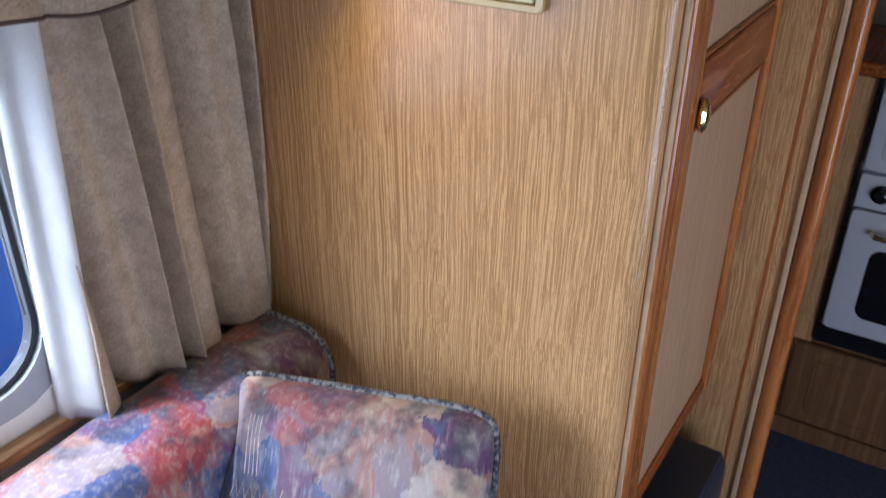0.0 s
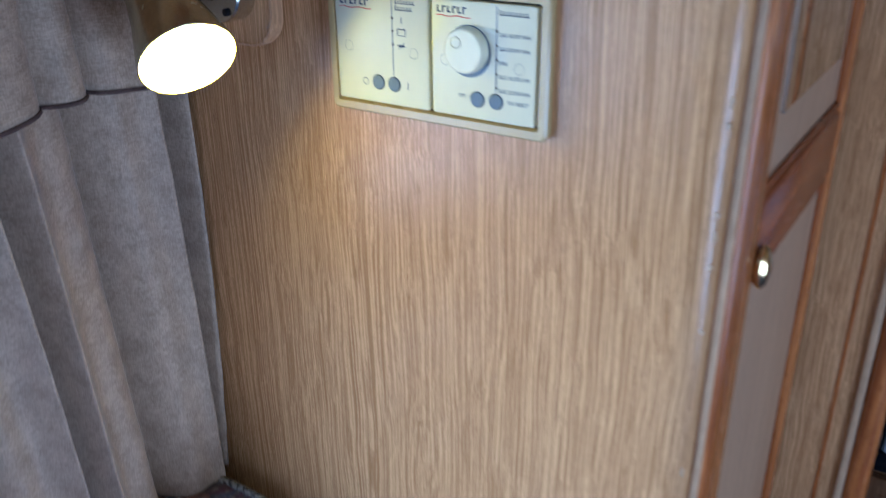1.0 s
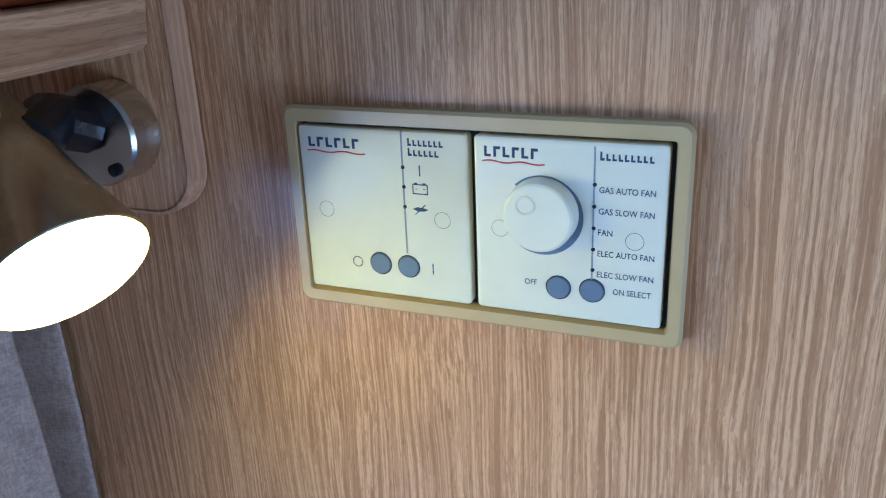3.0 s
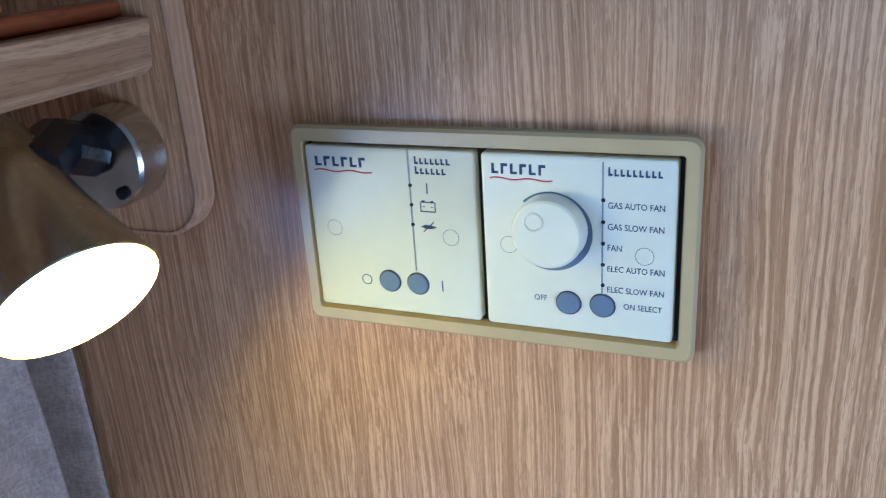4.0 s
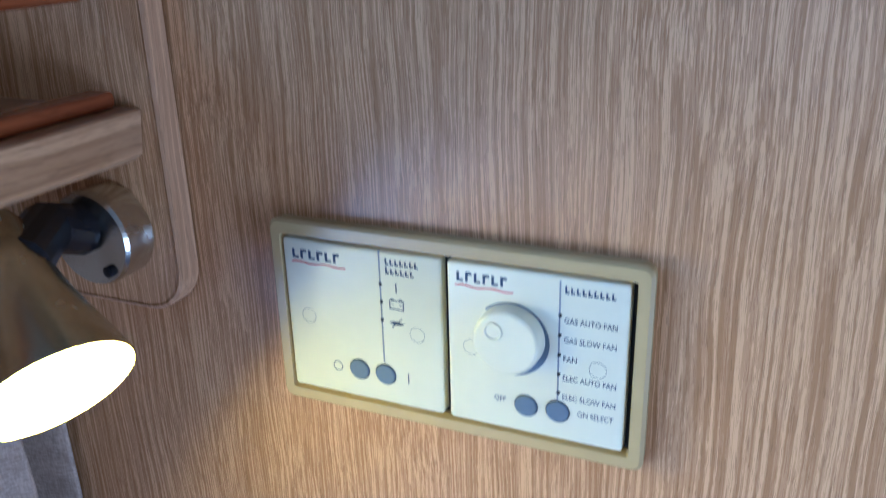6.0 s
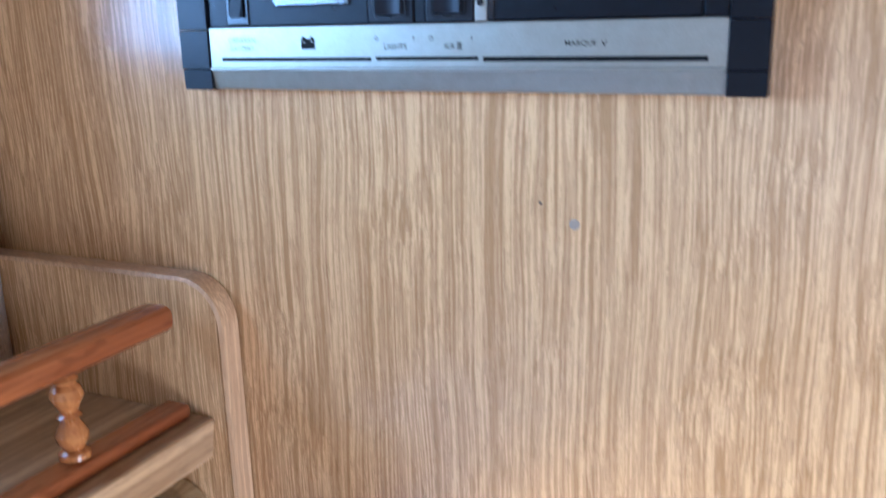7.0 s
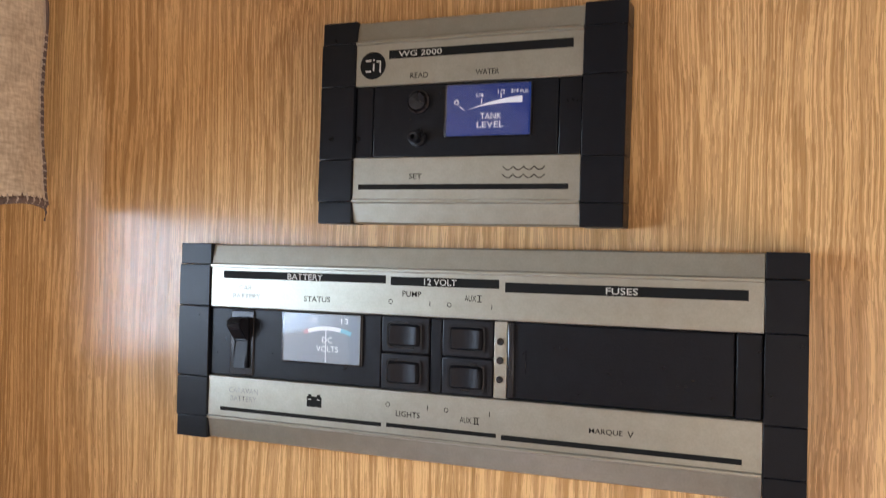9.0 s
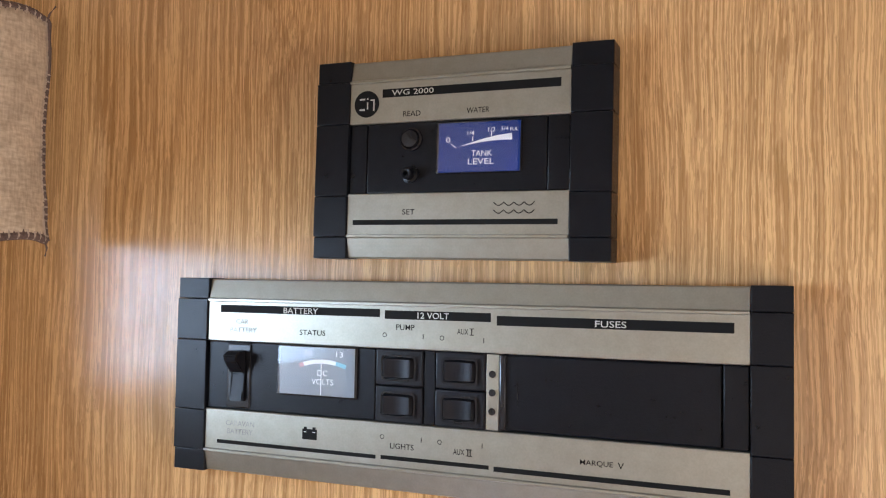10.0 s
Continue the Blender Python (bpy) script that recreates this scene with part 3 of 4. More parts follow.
def shelf_end():
    t = thing("shelf_end", (-0.268, -0.0005, 1.349), "rounded oak end board of the shelf, fixed to the partition", "shelf bracket")
    part("board", slab(rrect(-0.13, 0.100, -0.1045, 0.1045, 0.028, 8), 0.0, -0.0155, 0.0012), OAK, t)
    o = rrect(-0.131, 0.1012, -0.1057, 0.1057, 0.029, 8)
    i = rrect(-0.129, 0.0990, -0.1035, 0.1035, 0.027, 8)
    part("edge_strip", loft([[(x, -0.001, z) for x, z in o], [(x, -0.0152, z) for x, z in o], [(x, -0.0162, z) for x, z in i]], cap=(False, False)), OAK_EDGE, t, "pale oak edge strip")
    return t


shelf_end()


def shelf():
    t = thing("shelf", (-0.27, -0.4, 1.339), "oak shelf with a turned orange gallery rail, above the window", "shelf")
    sec = [(-0.095, 0.0), (0.083, 0.0), (0.088, 0.004), (0.0915, 0.029), (0.0905, 0.030), (-0.095, 0.030)]
    part("board", loft([[(x, 0.383, z) for x, z in sec], [(x, -0.45, z) for x, z in sec]]), OAK_SHELF, t)
    part("bottom_rail", box(0.062, 0.080, -0.45, 0.378, 0.0305, 0.040, 0.003, 3), CHERRY_Y, t)
    part("top_rail", box(0.060, 0.082, -0.45, 0.372, 0.088, 0.104, 0.006, 3), CHERRY_Y, t)
    prof = [(0.0045, 0.0), (0.008, 0.002), (0.008, 0.005), (0.005, 0.007), (0.0075, 0.011), (0.0085, 0.015), (0.006, 0.020), (0.004, 0.023), (0.0065, 0.025), (0.004, 0.027), (0.006, 0.031), (0.0085, 0.036), (0.0075, 0.040), (0.005, 0.043), (0.007, 0.045), (0.0045, 0.048)]
    for k in range(9):
        part("spindle", lathe(prof, 18, Matrix.Translation((0.071, 0.300 - 0.085 * k, 0.040))), CHERRY, t)
    return t


shelf()


def upper_pelmet():
    t = thing("curtain_flap", (-0.262, -0.17, 1.68), "beige fabric flap with dark overlocked edges, high on the wall", "curtain")
    rng = random.Random(4)

    def f(u, v):
        y = 0.146 - 0.30 * u - 0.0035 * math.sin(math.pi * min(1.0, 1.25 * v)) * (1 - u) ** 6
        return (0.005 * math.sin(u * 26) * (1 - 0.5 * v) - 0.004 * v + 0.0012 * noise.noise(Vector((u * 30, v * 9, 2.0))), y, 0.0016 * math.sin(u * 31) + 0.122 * v)

    c = part("cloth", grid(60, 24, f), CURTAIN, t, smooth=80)
    m = c.modifiers.new("thickness", "SOLIDIFY")
    m.thickness = 0.002
    edges = (("hem", [f(k / 120, 0) for k in range(121)]), ("side_hem", [f(0, k / 60) for k in range(61)]), ("hem", [f(k / 120, 1) for k in range(121)]))
    for name, line in edges:
        band = part(name, tube(line, 0.0026, 8), STITCH, t, "dark overlocked edge")
        inward = Vector((0, -1, 0)) if name == "side_hem" else Vector((0, 0, 1 if line[0][2] < 0.06 else -1))
        along = (Vector(line[1]) - Vector(line[0])).normalized()
        for k, p in enumerate(line[:46]):
            p = Vector(p) + along * rng.uniform(-0.0004, 0.0004)
            loop = [p - inward * 0.0020 + Vector((0.0012, 0, 0)), p + Vector((0.0027, 0, 0)), p + inward * rng.uniform(0.0028, 0.0042) + Vector((0.0012, 0, 0))]
            part("stitch", tube(loop, 0.00055, 5), THREAD if k % 2 else STITCH, band)
    for v, dz in ((0, -0.009), (1, 0.010)):
        x, y, z = f(0, v)
        part("loose_thread", tube([(x, y, z), (x + 0.001, y + 0.001, z + 0.5 * dz), (x + 0.002, y + (0.004 if v else -0.001), z + dz)], 0.0006, 5), STITCH, t)
    return t


upper_pelmet()


def upper_curtain():
    t = thing("curtain", (-0.347, -0.09, 1.372), "short beige curtain hanging behind the shelf rail", "curtain")

    def f(u, v):
        y = 0.08 - 0.085 * u
        return (0.010 * fold(y, 3.0), y, 0.47 * v)

    c = part("drape", grid(44, 20, f), CURTAIN, t, smooth=80)
    m = c.modifiers.new("thickness", "SOLIDIFY")
    m.thickness = 0.002
    part("hem", tube([f(k / 44, 0) for k in range(45)], 0.0016, 6), STITCH, t)
    return t


upper_curtain()


# ---- the reading lamp ----
def reading_lamp():
    t = thing("reading_lamp", (-0.211, -0.017, 1.295), "lit antique brass spotlight on a round wall base", "lamp")
    back = pose(0, 0, 0, 90, 0, 0)
    part("base", lathe([(0.0275, 0), (0.0285, 0.001), (0.0285, 0.0205), (0.0272, 0.023), (0.0, 0.0235)], 56, back), STEEL, t, "satin nickel round base")
    part("screw", lathe([(0.0035, 0.0225), (0.0035, 0.0255), (0.0015, 0.0262)], 16, Matrix.Translation((0.0130, 0, -0.0175)) @ back), BLACK_GLOSS, t)
    aim = Vector((0.73, -0.29, -0.61)).normalized()
    mouth = Vector((-0.152, -0.129, 1.257)) - Vector(t.location)
    turn = Matrix.Translation(mouth) @ aim.to_track_quat("Z", "Y").to_matrix().to_4x4()
    shade = part("shade", lathe([(0.012, -0.105), (0.021, -0.102), (0.0245, -0.094), (0.026, -0.07), (0.030, -0.045), (0.0385, -0.01), (0.0405, 0.0), (0.0395, 0.0005), (0.0375, -0.004), (0.030, -0.03), (0.0, -0.031)], 56, turn, cap=(True, False)), BRASS, t)
    part("bulb", lathe([(0.0393, 0.0002), (0.030, 0.0012), (0.0, 0.0015)], 48, turn, cap=(False, False)), BULB, shade, "glowing warm white reflector bulb")
    neck = mouth - aim * 0.062
    part("swivel_arm", tube([(-0.003, -0.022, 0.006), (-0.006, -0.045, 0.014), neck + Vector((0.004, 0.012, 0.012)), neck], 0.015, 14), BLACK_GLOSS, t, "black swivel arm")
    return t


reading_lamp()


# ---- seating ----
def pillow(w, h, d, n=32):
    """A stuffed cushion with pinched corners, lying in x and z."""
    def side(s):
        def f(u, v):
            a, b = 2 * u - 1, 2 * v - 1
            x = a * w / 2 * (1 - 0.02 * (1 - b * b) - 0.065 * abs(b) ** 9)
            z = b * h / 2 * (1 - 0.005 * (1 - a * a) - 0.065 * abs(a) ** 9)
            bulge = max(0.0, (1 - a ** 4) * (1 - b ** 4)) ** 0.55
            dent = 0.006 * noise.noise(Vector((a * 2.2, b * 2.2, s * 3.0)))
            return (x, s * (d / 2 * bulge) + dent * bulge, z)
        return f
    bm = grid(n, n, side(1))
    grid(n, n, side(-1), bm)
    bmesh.ops.remove_doubles(bm, verts=bm.verts, dist=0.0005)
    edge = [side(1)(k / n, 0) for k in range(n)] + [side(1)(1, k / n) for k in range(n)] + [side(1)(1 - k / n, 1) for k in range(n)] + [side(1)(0, 1 - k / n) for k in range(n + 1)]
    return bm, edge, side(-1)


def scatter_cushion():
    t = thing("scatter_cushion", (-0.030, -0.212, 0.574), "patterned blue, wine and beige cushion leaning on the partition", "cushion")
    bm, edge, face = pillow(0.385, 0.35, 0.12)
    across = Vector((0.974, 0.211, 0.085))
    down = Vector((0.178, -0.470, -0.865))
    up = -(down - across * down.dot(across)).normalized()
    t.rotation_euler = Matrix((across, up.cross(across), up)).transposed().to_euler()
    part("cover", bm, FABRIC_CUSHION, t, smooth=80)
    part("piping", tube(edge, 0.005, 8), PIPING, t, "speckled black and white piping", smooth=80)

    def on_face(u, v):
        return Vector(face(u, v)) - Vector((0, 0.0004, 0))

    for k in range(4):
        part("woven_stripe", tube([on_face(0.165 + 0.017 * k + 0.012 * (j / 8), 0.87 - 0.21 * j / 8) for j in range(9)], 0.0008, 6), STRIPE, t)
    zig = [on_face(0.13 + 0.016 * k, 0.60 + (0.03 if k % 2 else -0.03)) for k in range(14)]
    part("woven_zigzag", tube(zig, 0.0008, 6), STRIPE, t)
    return t


scatter_cushion()


def backrest():
    t = thing("backrest_cushion", (-0.262, -0.5, 0.42), "long patterned backrest cushion below the window", "cushion")
    w = rrect(-0.085, 0.080, 0.0, 0.290, 0.055, 6)
    loops = []
    for k in range(41):
        y = 0.485 - 1.0 * k / 40
        e = min(1.0, min(k, 40 - k) / 2.0 + 0.72)
        sag = 0.004 * noise.noise(Vector((0, y * 9, 0)))
        loops.append([(x * e, y, 0.1375 + (z - 0.1375) * e + sag) for x, z in w])
    part("cover", loft(loops), FABRIC_BACK, t, smooth=80)
    part("piping", tube(loops[1] + loops[1][:1], 0.005, 8), PIPING, t, "speckled black and white piping", smooth=80)
    return t


backrest()


def seat():
    t = thing("seat", (0.0, -0.6, 0.0), "patterned bench seat cushion on an oak locker", "seat")
    part("locker", box(XW + 0.01, 0.22, -0.6, 0.59, 0.0, 0.30, 0.003), OAK, t)
    part("cushion", box(XW + 0.01, 0.235, -0.6, 0.59, 0.302, 0.415, 0.03, 4), FABRIC_BACK, t)
    return t


seat()


# ---- control panels on the partition ----
def heating_panel():
    t = thing("heating_control_panel", (0, 0, 1.255), "cream heating control panel in a tan plastic frame", "control panel")
    o0, o1, o2 = rrect(-0.1058, 0.1056, -0.0562, 0.0556, 0.006), rrect(-0.1067, 0.1063, -0.0569, 0.0563, 0.006), rrect(-0.1050, 0.1046, -0.0552, 0.0548, 0.005)
    i0, i1 = rrect(-0.0995, 0.0990, -0.0490, 0.0480, 0.002), rrect(-0.0985, 0.0980, -0.0480, 0.0472, 0.0015)
    part("frame", loft([[(x, y, z) for x, z in o] for o, y in ((o0, 0.0), (o1, -0.0085), (o2, -0.0105), (i0, -0.0105), (i1, -0.007), (i1, -0.001))], cap=(False, False)), TAN_FRAME, t, "tan plastic surround")
    part("recess", box(-0.0985, 0.098, -0.003, -0.001, -0.048, 0.0472), DARK_GAP, t)
    Y = -0.0105

    def module(x0, x1, name):
        return part(name, slab(rrect(x0, x1, -0.0465, 0.0457, 0.002), -0.002, Y, 0.0016), CREAM, t)

    def button(x, z, m):
        part("button", slab(circle(x, z, 0.0060, 28), Y, Y - 0.0012, 0.0006), GREY_BLUE, m, "grey-blue push button")
        part("button_gap", ring(x, z, 0.0065, 0.0006, Y), DARK_GAP, m)

    def groove(x, z0, z1, m):
        part("groove", box(x - 0.0004, x + 0.0004, Y - 0.0003, Y + 0.001, z0, z1), PRINT_GREY, m)

    def holes(x, zs, m):
        for z in zs:
            part("indicator", slab(circle(x, z, 0.0010, 12), Y, Y - 0.0004), DARK_GAP, m)

    def plug(x, z, m):
        part("screw_cover", ring(x, z, 0.0045, 0.00025, Y), INK_FADED, m)

    def maker_mark(x0, x1, z, m):
        """A maker's mark kept as plain bars over a red wave."""
        step = (x1 - x0) / 6
        for k in range(6):
            a = x0 + k * step
            bm = box(a, a + 0.28 * step, Y - 0.0002, Y + 0.0003, z - 0.0026, z + 0.0026)
            add_box(bm, a + 0.28 * step, a + 0.72 * step, Y - 0.0002, Y + 0.0003, z + (0.0012 if k % 2 else -0.0026), z + (0.0026 if k % 2 else -0.0014))
            part("maker_mark", bm, INK_BLUE, m, smooth=0)
        pts = [(x0 - 0.001 + (x1 - x0 + 0.003) * k / 20, Y - 0.0001, z - 0.0050 + 0.0005 * math.sin(k * 0.62)) for k in range(21)]
        part("red_wave", tube(pts, 0.00035, 6), INK_RED, m)

    def trade_mark(x0, x1, z, h, count, m):
        """A trade name kept as plain bars."""
        step = (x1 - x0) / count
        for k in range(count):
            hh = h if k == 0 else h * 0.78
            bm = box(x0 + k * step, x0 + (k + 0.7) * step, Y - 0.0002, Y + 0.0003, z - h / 2, z - h / 2 + hh * 0.28)
            add_box(bm, x0 + k * step, x0 + (k + 0.3) * step, Y - 0.0002, Y + 0.0003, z - h / 2 + hh * 0.28, z - h / 2 + hh)
            part("trade_mark", bm, INK_BLUE, m, smooth=0)

    a = module(-0.0978, -0.0025, "water_heater_module")
    groove(-0.0385, -0.022, 0.0445, a)
    maker_mark(-0.0925, -0.0615, 0.0362, a)
    trade_mark(-0.0350, -0.0150, 0.0390, 0.0040, 7, a)
    trade_mark(-0.0350, -0.0175, 0.0338, 0.0040, 6, a)
    holes(-0.0383, (0.0255, 0.0150, 0.0042), a)
    part("on_mark", box(-0.0294, -0.0288, Y - 0.0002, Y, 0.0215, 0.0270), INK_BLUE, a)
    part("on_mark", box(-0.0243, -0.0237, Y - 0.0002, Y, -0.0325, -0.0265), INK_BLUE, a)
    bm = bmesh.new()
    for b in ((-0.0335, -0.0250, 0.0165, 0.0170), (-0.0335, -0.0250, 0.0115, 0.0120), (-0.0335, -0.0330, 0.0115, 0.0170), (-0.0255, -0.0250, 0.0115, 0.0170), (-0.0325, -0.0308, 0.0170, 0.0177), (-0.0277, -0.0260, 0.0170, 0.0177), (-0.0320, -0.0308, 0.0142, 0.0145), (-0.0275, -0.0263, 0.0142, 0.0145)):
        add_box(bm, b[0], b[1], Y - 0.0002, Y, b[2], b[3])
    part("battery_symbol", bm, INK_BLUE, a, smooth=0)
    part("flame_symbol", slab([(-0.0340, 0.0034), (-0.0310, 0.0022), (-0.0275, 0.0024), (-0.0250, 0.0034), (-0.0280, 0.0042), (-0.0315, 0.0044)], Y, Y - 0.0002), INK_BLUE, a, smooth=0)
    part("flame_stroke", tube([(-0.0325, Y, 0.0005), (-0.0265, Y, 0.0062)], 0.0003, 6), INK_BLUE, a)
    plug(-0.085, -0.001, a)
    plug(-0.0175, -0.0015, a)
    part("off_mark", ring(-0.0685, -0.0300, 0.0031, 0.0005, Y), INK_BLUE, a)
    button(-0.0545, -0.0295, a)
    button(-0.0380, -0.0295, a)

    b = module(0.0012, 0.0955, "fan_module")
    groove(0.0614, -0.0243, 0.0436, b)
    maker_mark(0.0068, 0.0352, 0.0382, b)
    trade_mark(0.0639, 0.0896, 0.0392, 0.0042, 9, b)
    holes(0.0617, (0.0251, 0.0142, 0.0032, -0.0078, -0.0186), b)
    for words, x1, z in (("GAS AUTO FAN", 0.0902, 0.0227), ("GAS SLOW FAN", 0.0902, 0.0120), ("FAN", 0.0708, 0.0013), ("ELEC AUTO FAN", 0.0910, -0.0096), ("ELEC SLOW FAN", 0.0911, -0.0206)):
        lettering(words, 0.0639, x1, z, 0.0031, Y, INK_BLUE, b)
    lettering("ON SELECT", 0.0720, 0.0904, -0.0290, 0.0031, Y, INK_BLUE, b)
    lettering("OFF", 0.0271, 0.0336, -0.0286, 0.0031, Y, INK_BLUE, b)
    plug(0.0144, -0.0013, b)
    plug(0.0815, -0.0018, b)
    button(0.0447, -0.0300, b)
    button(0.0617, -0.0296, b)
    part("dial_band", ring(0.0362, 0.0073, 0.0205, 0.0050, Y, None, 48, 133, -140), GREY_BLUE, b, "blue-grey printed dial band")
    out = pose(0, 0, 0, 90, 0, 0)
    d = part("dial", lathe([(0.0182, 0), (0.0178, 0.0075), (0.0172, 0.0090), (0.0160, 0.0096), (0.0, 0.0096)], 56, Matrix.Translation((0.0362, Y, 0.0088)) @ out), CREAM, b, "round cream dial")
    part("finger_dimple", lathe([(0.0050, 0.0), (0.0050, 0.0007), (0.0043, 0.0009), (0.0036, 0.0002), (0.0, 0.0001)], 28, Matrix.Translation((0.0300, Y - 0.0096, 0.0150)) @ out), CREAM, d)
    for piece in a.children:
        piece.location += Vector((0.0008, 0, 0.0013))
    return t


heating_panel()


def extruded_body(t, x0, x1):
    """The two aluminium rails of a 12 volt panel; parts of the thing t."""
    for s, name in ((1, "upper_rail"), (-1, "lower_rail")):
        sec = [(-0.001, 0.0172), (-0.0135, 0.0172), (-0.0138, 0.0176), (-0.0138, 0.0370), (-0.0150, 0.0374), (-0.0150, 0.0384), (-0.0136, 0.0390), (-0.0118, 0.0480), (-0.0108, 0.0486), (-0.001, 0.0486)]
        part(name, extrude_x([(y, s * z) for y, z in sec], x0, x1), SILVER, t, "champagne aluminium rail", smooth=25)


def end_cap(t, x0, x1):
    """A black end cap in five blocks with fine joints between."""
    cap = None
    for z0, z1 in ((0.0385, 0.0490), (0.0175, 0.0383), (-0.0181, 0.0173), (-0.0383, -0.0183), (-0.0490, -0.0385)):
        front = -0.0140 if abs(z0 + z1) > 0.08 else -0.0148
        ob = part("end_cap" if cap is None else "cap_block", box(x0, x1, front, -0.0008, z0, z1, 0.0004), BLACK_MOULD, cap or t)
        cap = cap or ob


FACE = -0.0138


def power_panel():
    t = thing("power_panel", (-0.030, 0, 1.610), "black and champagne 12 volt power panel with meter and switches", "control panel")
    t.rotation_euler.y = radians(0.35)
    extruded_body(t, -0.1285, 0.1328)
    end_cap(t, -0.1475, -0.1288)
    end_cap(t, 0.1331, 0.1490)
    part("backing", box(-0.1285, 0.1328, -0.006, -0.001, -0.0172, 0.0172), BLACK_MOULD, t)
    Y = -0.0130
    sw = part("selector_section", box(-0.1283, -0.1035, Y, -0.005, -0.0168, 0.0168, 0.0005), BLACK_MOULD, t)
    part("rocker_well", box(-0.1180, -0.1040, Y - 0.0008, Y + 0.002, -0.0160, 0.0160, 0.0006), BLACK_GLOSS, sw)
    bm = loft([[(x, y, z) for y, z in ((Y - 0.001, -0.0125), (Y - 0.0035, -0.0122), (Y - 0.0015, 0.0015), (Y - 0.0085, 0.0075), (Y - 0.0095, 0.0105), (Y - 0.0065, 0.0125), (Y - 0.001, 0.0127))] for x in (-0.1148, -0.1068)])
    bmesh.ops.bevel(bm, geom=list(bm.edges), offset=0.0006, segments=2, affect="EDGES")
    part("rocker", bm, BLACK_SATIN, sw, "black selector rocker")
    ms = part("meter_section", box(-0.1030, -0.0330, Y, -0.005, -0.0168, 0.0168, 0.0005), BLACK_MOULD, t)
    part("meter_rim", slab(rrect(-0.0875, -0.0438, -0.0078, 0.0170, 0.001), Y, Y - 0.0012, 0.0006), BLACK_GLOSS, ms)
    part("meter_face", box(-0.0862, -0.0450, Y - 0.0016, Y - 0.0012, -0.0068, 0.0162), METER_WHITE, ms, "pale grey voltmeter face")
    F = Y - 0.0016
    for a0, a1, mat_ in ((111, 107, INK_ROSE), (107, 79, INK_WHITE), (79, 70, INK_CYAN)):
        part("scale_band", ring(-0.0620, -0.0270, 0.0375, 0.0020, F, None, 8, a0, a1), mat_, ms)
    lettering("10", -0.0720, -0.0682, 0.0132, 0.0026, F, INK_WHITE, ms)
    lettering("13", -0.0550, -0.0512, 0.0132, 0.0026, F, INK_WHITE, ms)
    lettering("DC", -0.0650, -0.0595, 0.0040, 0.0028, F, INK_WHITE, ms)
    lettering("VOLTS", -0.0682, -0.0562, -0.0002, 0.0028, F, INK_WHITE, ms)
    part("needle", box(-0.0630, -0.0626, F - 0.0006, F - 0.0003, -0.0065, 0.0098), INK_WHITE, ms)
    glass = part("meter_glass", box(-0.0862, -0.0450, F - 0.0022, F - 0.0016, -0.0068, 0.0162), ACRYLIC, ms)
    glass.visible_shadow = False
    for x0, name in ((-0.0322, "switch"), (-0.0020, "switch")):
        for z0 in (0.0002, -0.0168):
            s = part(name, box(x0, x0 + 0.0240, Y - 0.0012, -0.005, z0, z0 + 0.0166, 0.0007), BLACK_SATIN, t, "black rocker switch")
            outer, inner = rrect(x0 + 0.0032, x0 + 0.0208, z0 + 0.0022, z0 + 0.0144, 0.0024), rrect(x0 + 0.0040, x0 + 0.0200, z0 + 0.0030, z0 + 0.0136, 0.0020)
            part("bezel", loft([[(x, y, z) for x, z in o] for o, y in ((outer, Y - 0.0011), (outer, Y - 0.0024), (inner, Y - 0.0024), (inner, Y - 0.0011))], cap=(False, False)), BLACK_GLOSS, s)

            def face(u, v, x0=x0, z0=z0):
                a, b = 2 * u - 1, 2 * v - 1
                x = x0 + 0.0120 + 0.0076 * a * (1 - 0.05 * b * b)
                z = z0 + 0.0083 + 0.0050 * b * (1 - 0.07 * a * a)
                lift = 0.0022 + 0.0016 * a * a - 0.0005 * a
                return (x, Y - 0.0012 - lift * min(1.0, 6 * (1 - max(abs(a), abs(b))) + 0.15), z)

            part("rocker", grid(16, 12, face), BLACK_SATIN, s, smooth=60)
    for section in (sw, ms):
        for piece in section.children:
            piece.location.x += 0.0017
    part("divider", box(-0.0078, -0.0024, Y - 0.0004, -0.005, -0.0168, 0.0168, 0.0004), BLACK_MOULD, t)
    ls = part("lamp_strip", box(0.0223, 0.0283, FACE + 0.0003, -0.005, -0.0168, 0.0168, 0.0003), SILVER, t, "champagne strip with indicator holes")
    for z in (0.0080, -0.0002, -0.0085):
        part("indicator", slab(circle(0.0253, z, 0.0016, 20), FACE, FACE - 0.0006, 0.0002), BLACK_GLOSS, ls)
    fs = part("fuse_cover", box(0.0300, 0.1222, Y, -0.005, -0.0166, 0.0166, 0.0008), BLACK_MOULD, t, "textured black fuse cover")
    part("grip", box(0.0286, 0.0318, Y - 0.0012, -0.005, -0.0166, 0.0166, 0.0008), BLACK_GLOSS, fs)
    part("grip_ridge", tube([(0.0352, Y - 0.0002, 0.0030), (0.0368, Y - 0.0002, 0.0048), (0.0368, Y - 0.0002, -0.0052)], 0.00025, 6), BLACK_GLOSS, fs)
    part("end_block", box(0.1228, 0.1326, Y - 0.0004, -0.005, -0.0168, 0.0168, 0.0006), BLACK_MOULD, t)

    def bar(x0, x1, z0, z1):
        part("printed_bar", box(x0, x1, FACE - 0.0002, FACE + 0.0004, z0, z1), INK_BLACK, t, smooth=0)

    bar(-0.1211, -0.0309, 0.0317, 0.0355)
    bar(-0.0283, 0.0242, 0.0310, 0.0350)
    bar(0.0270, 0.1270, 0.0296, 0.0339)
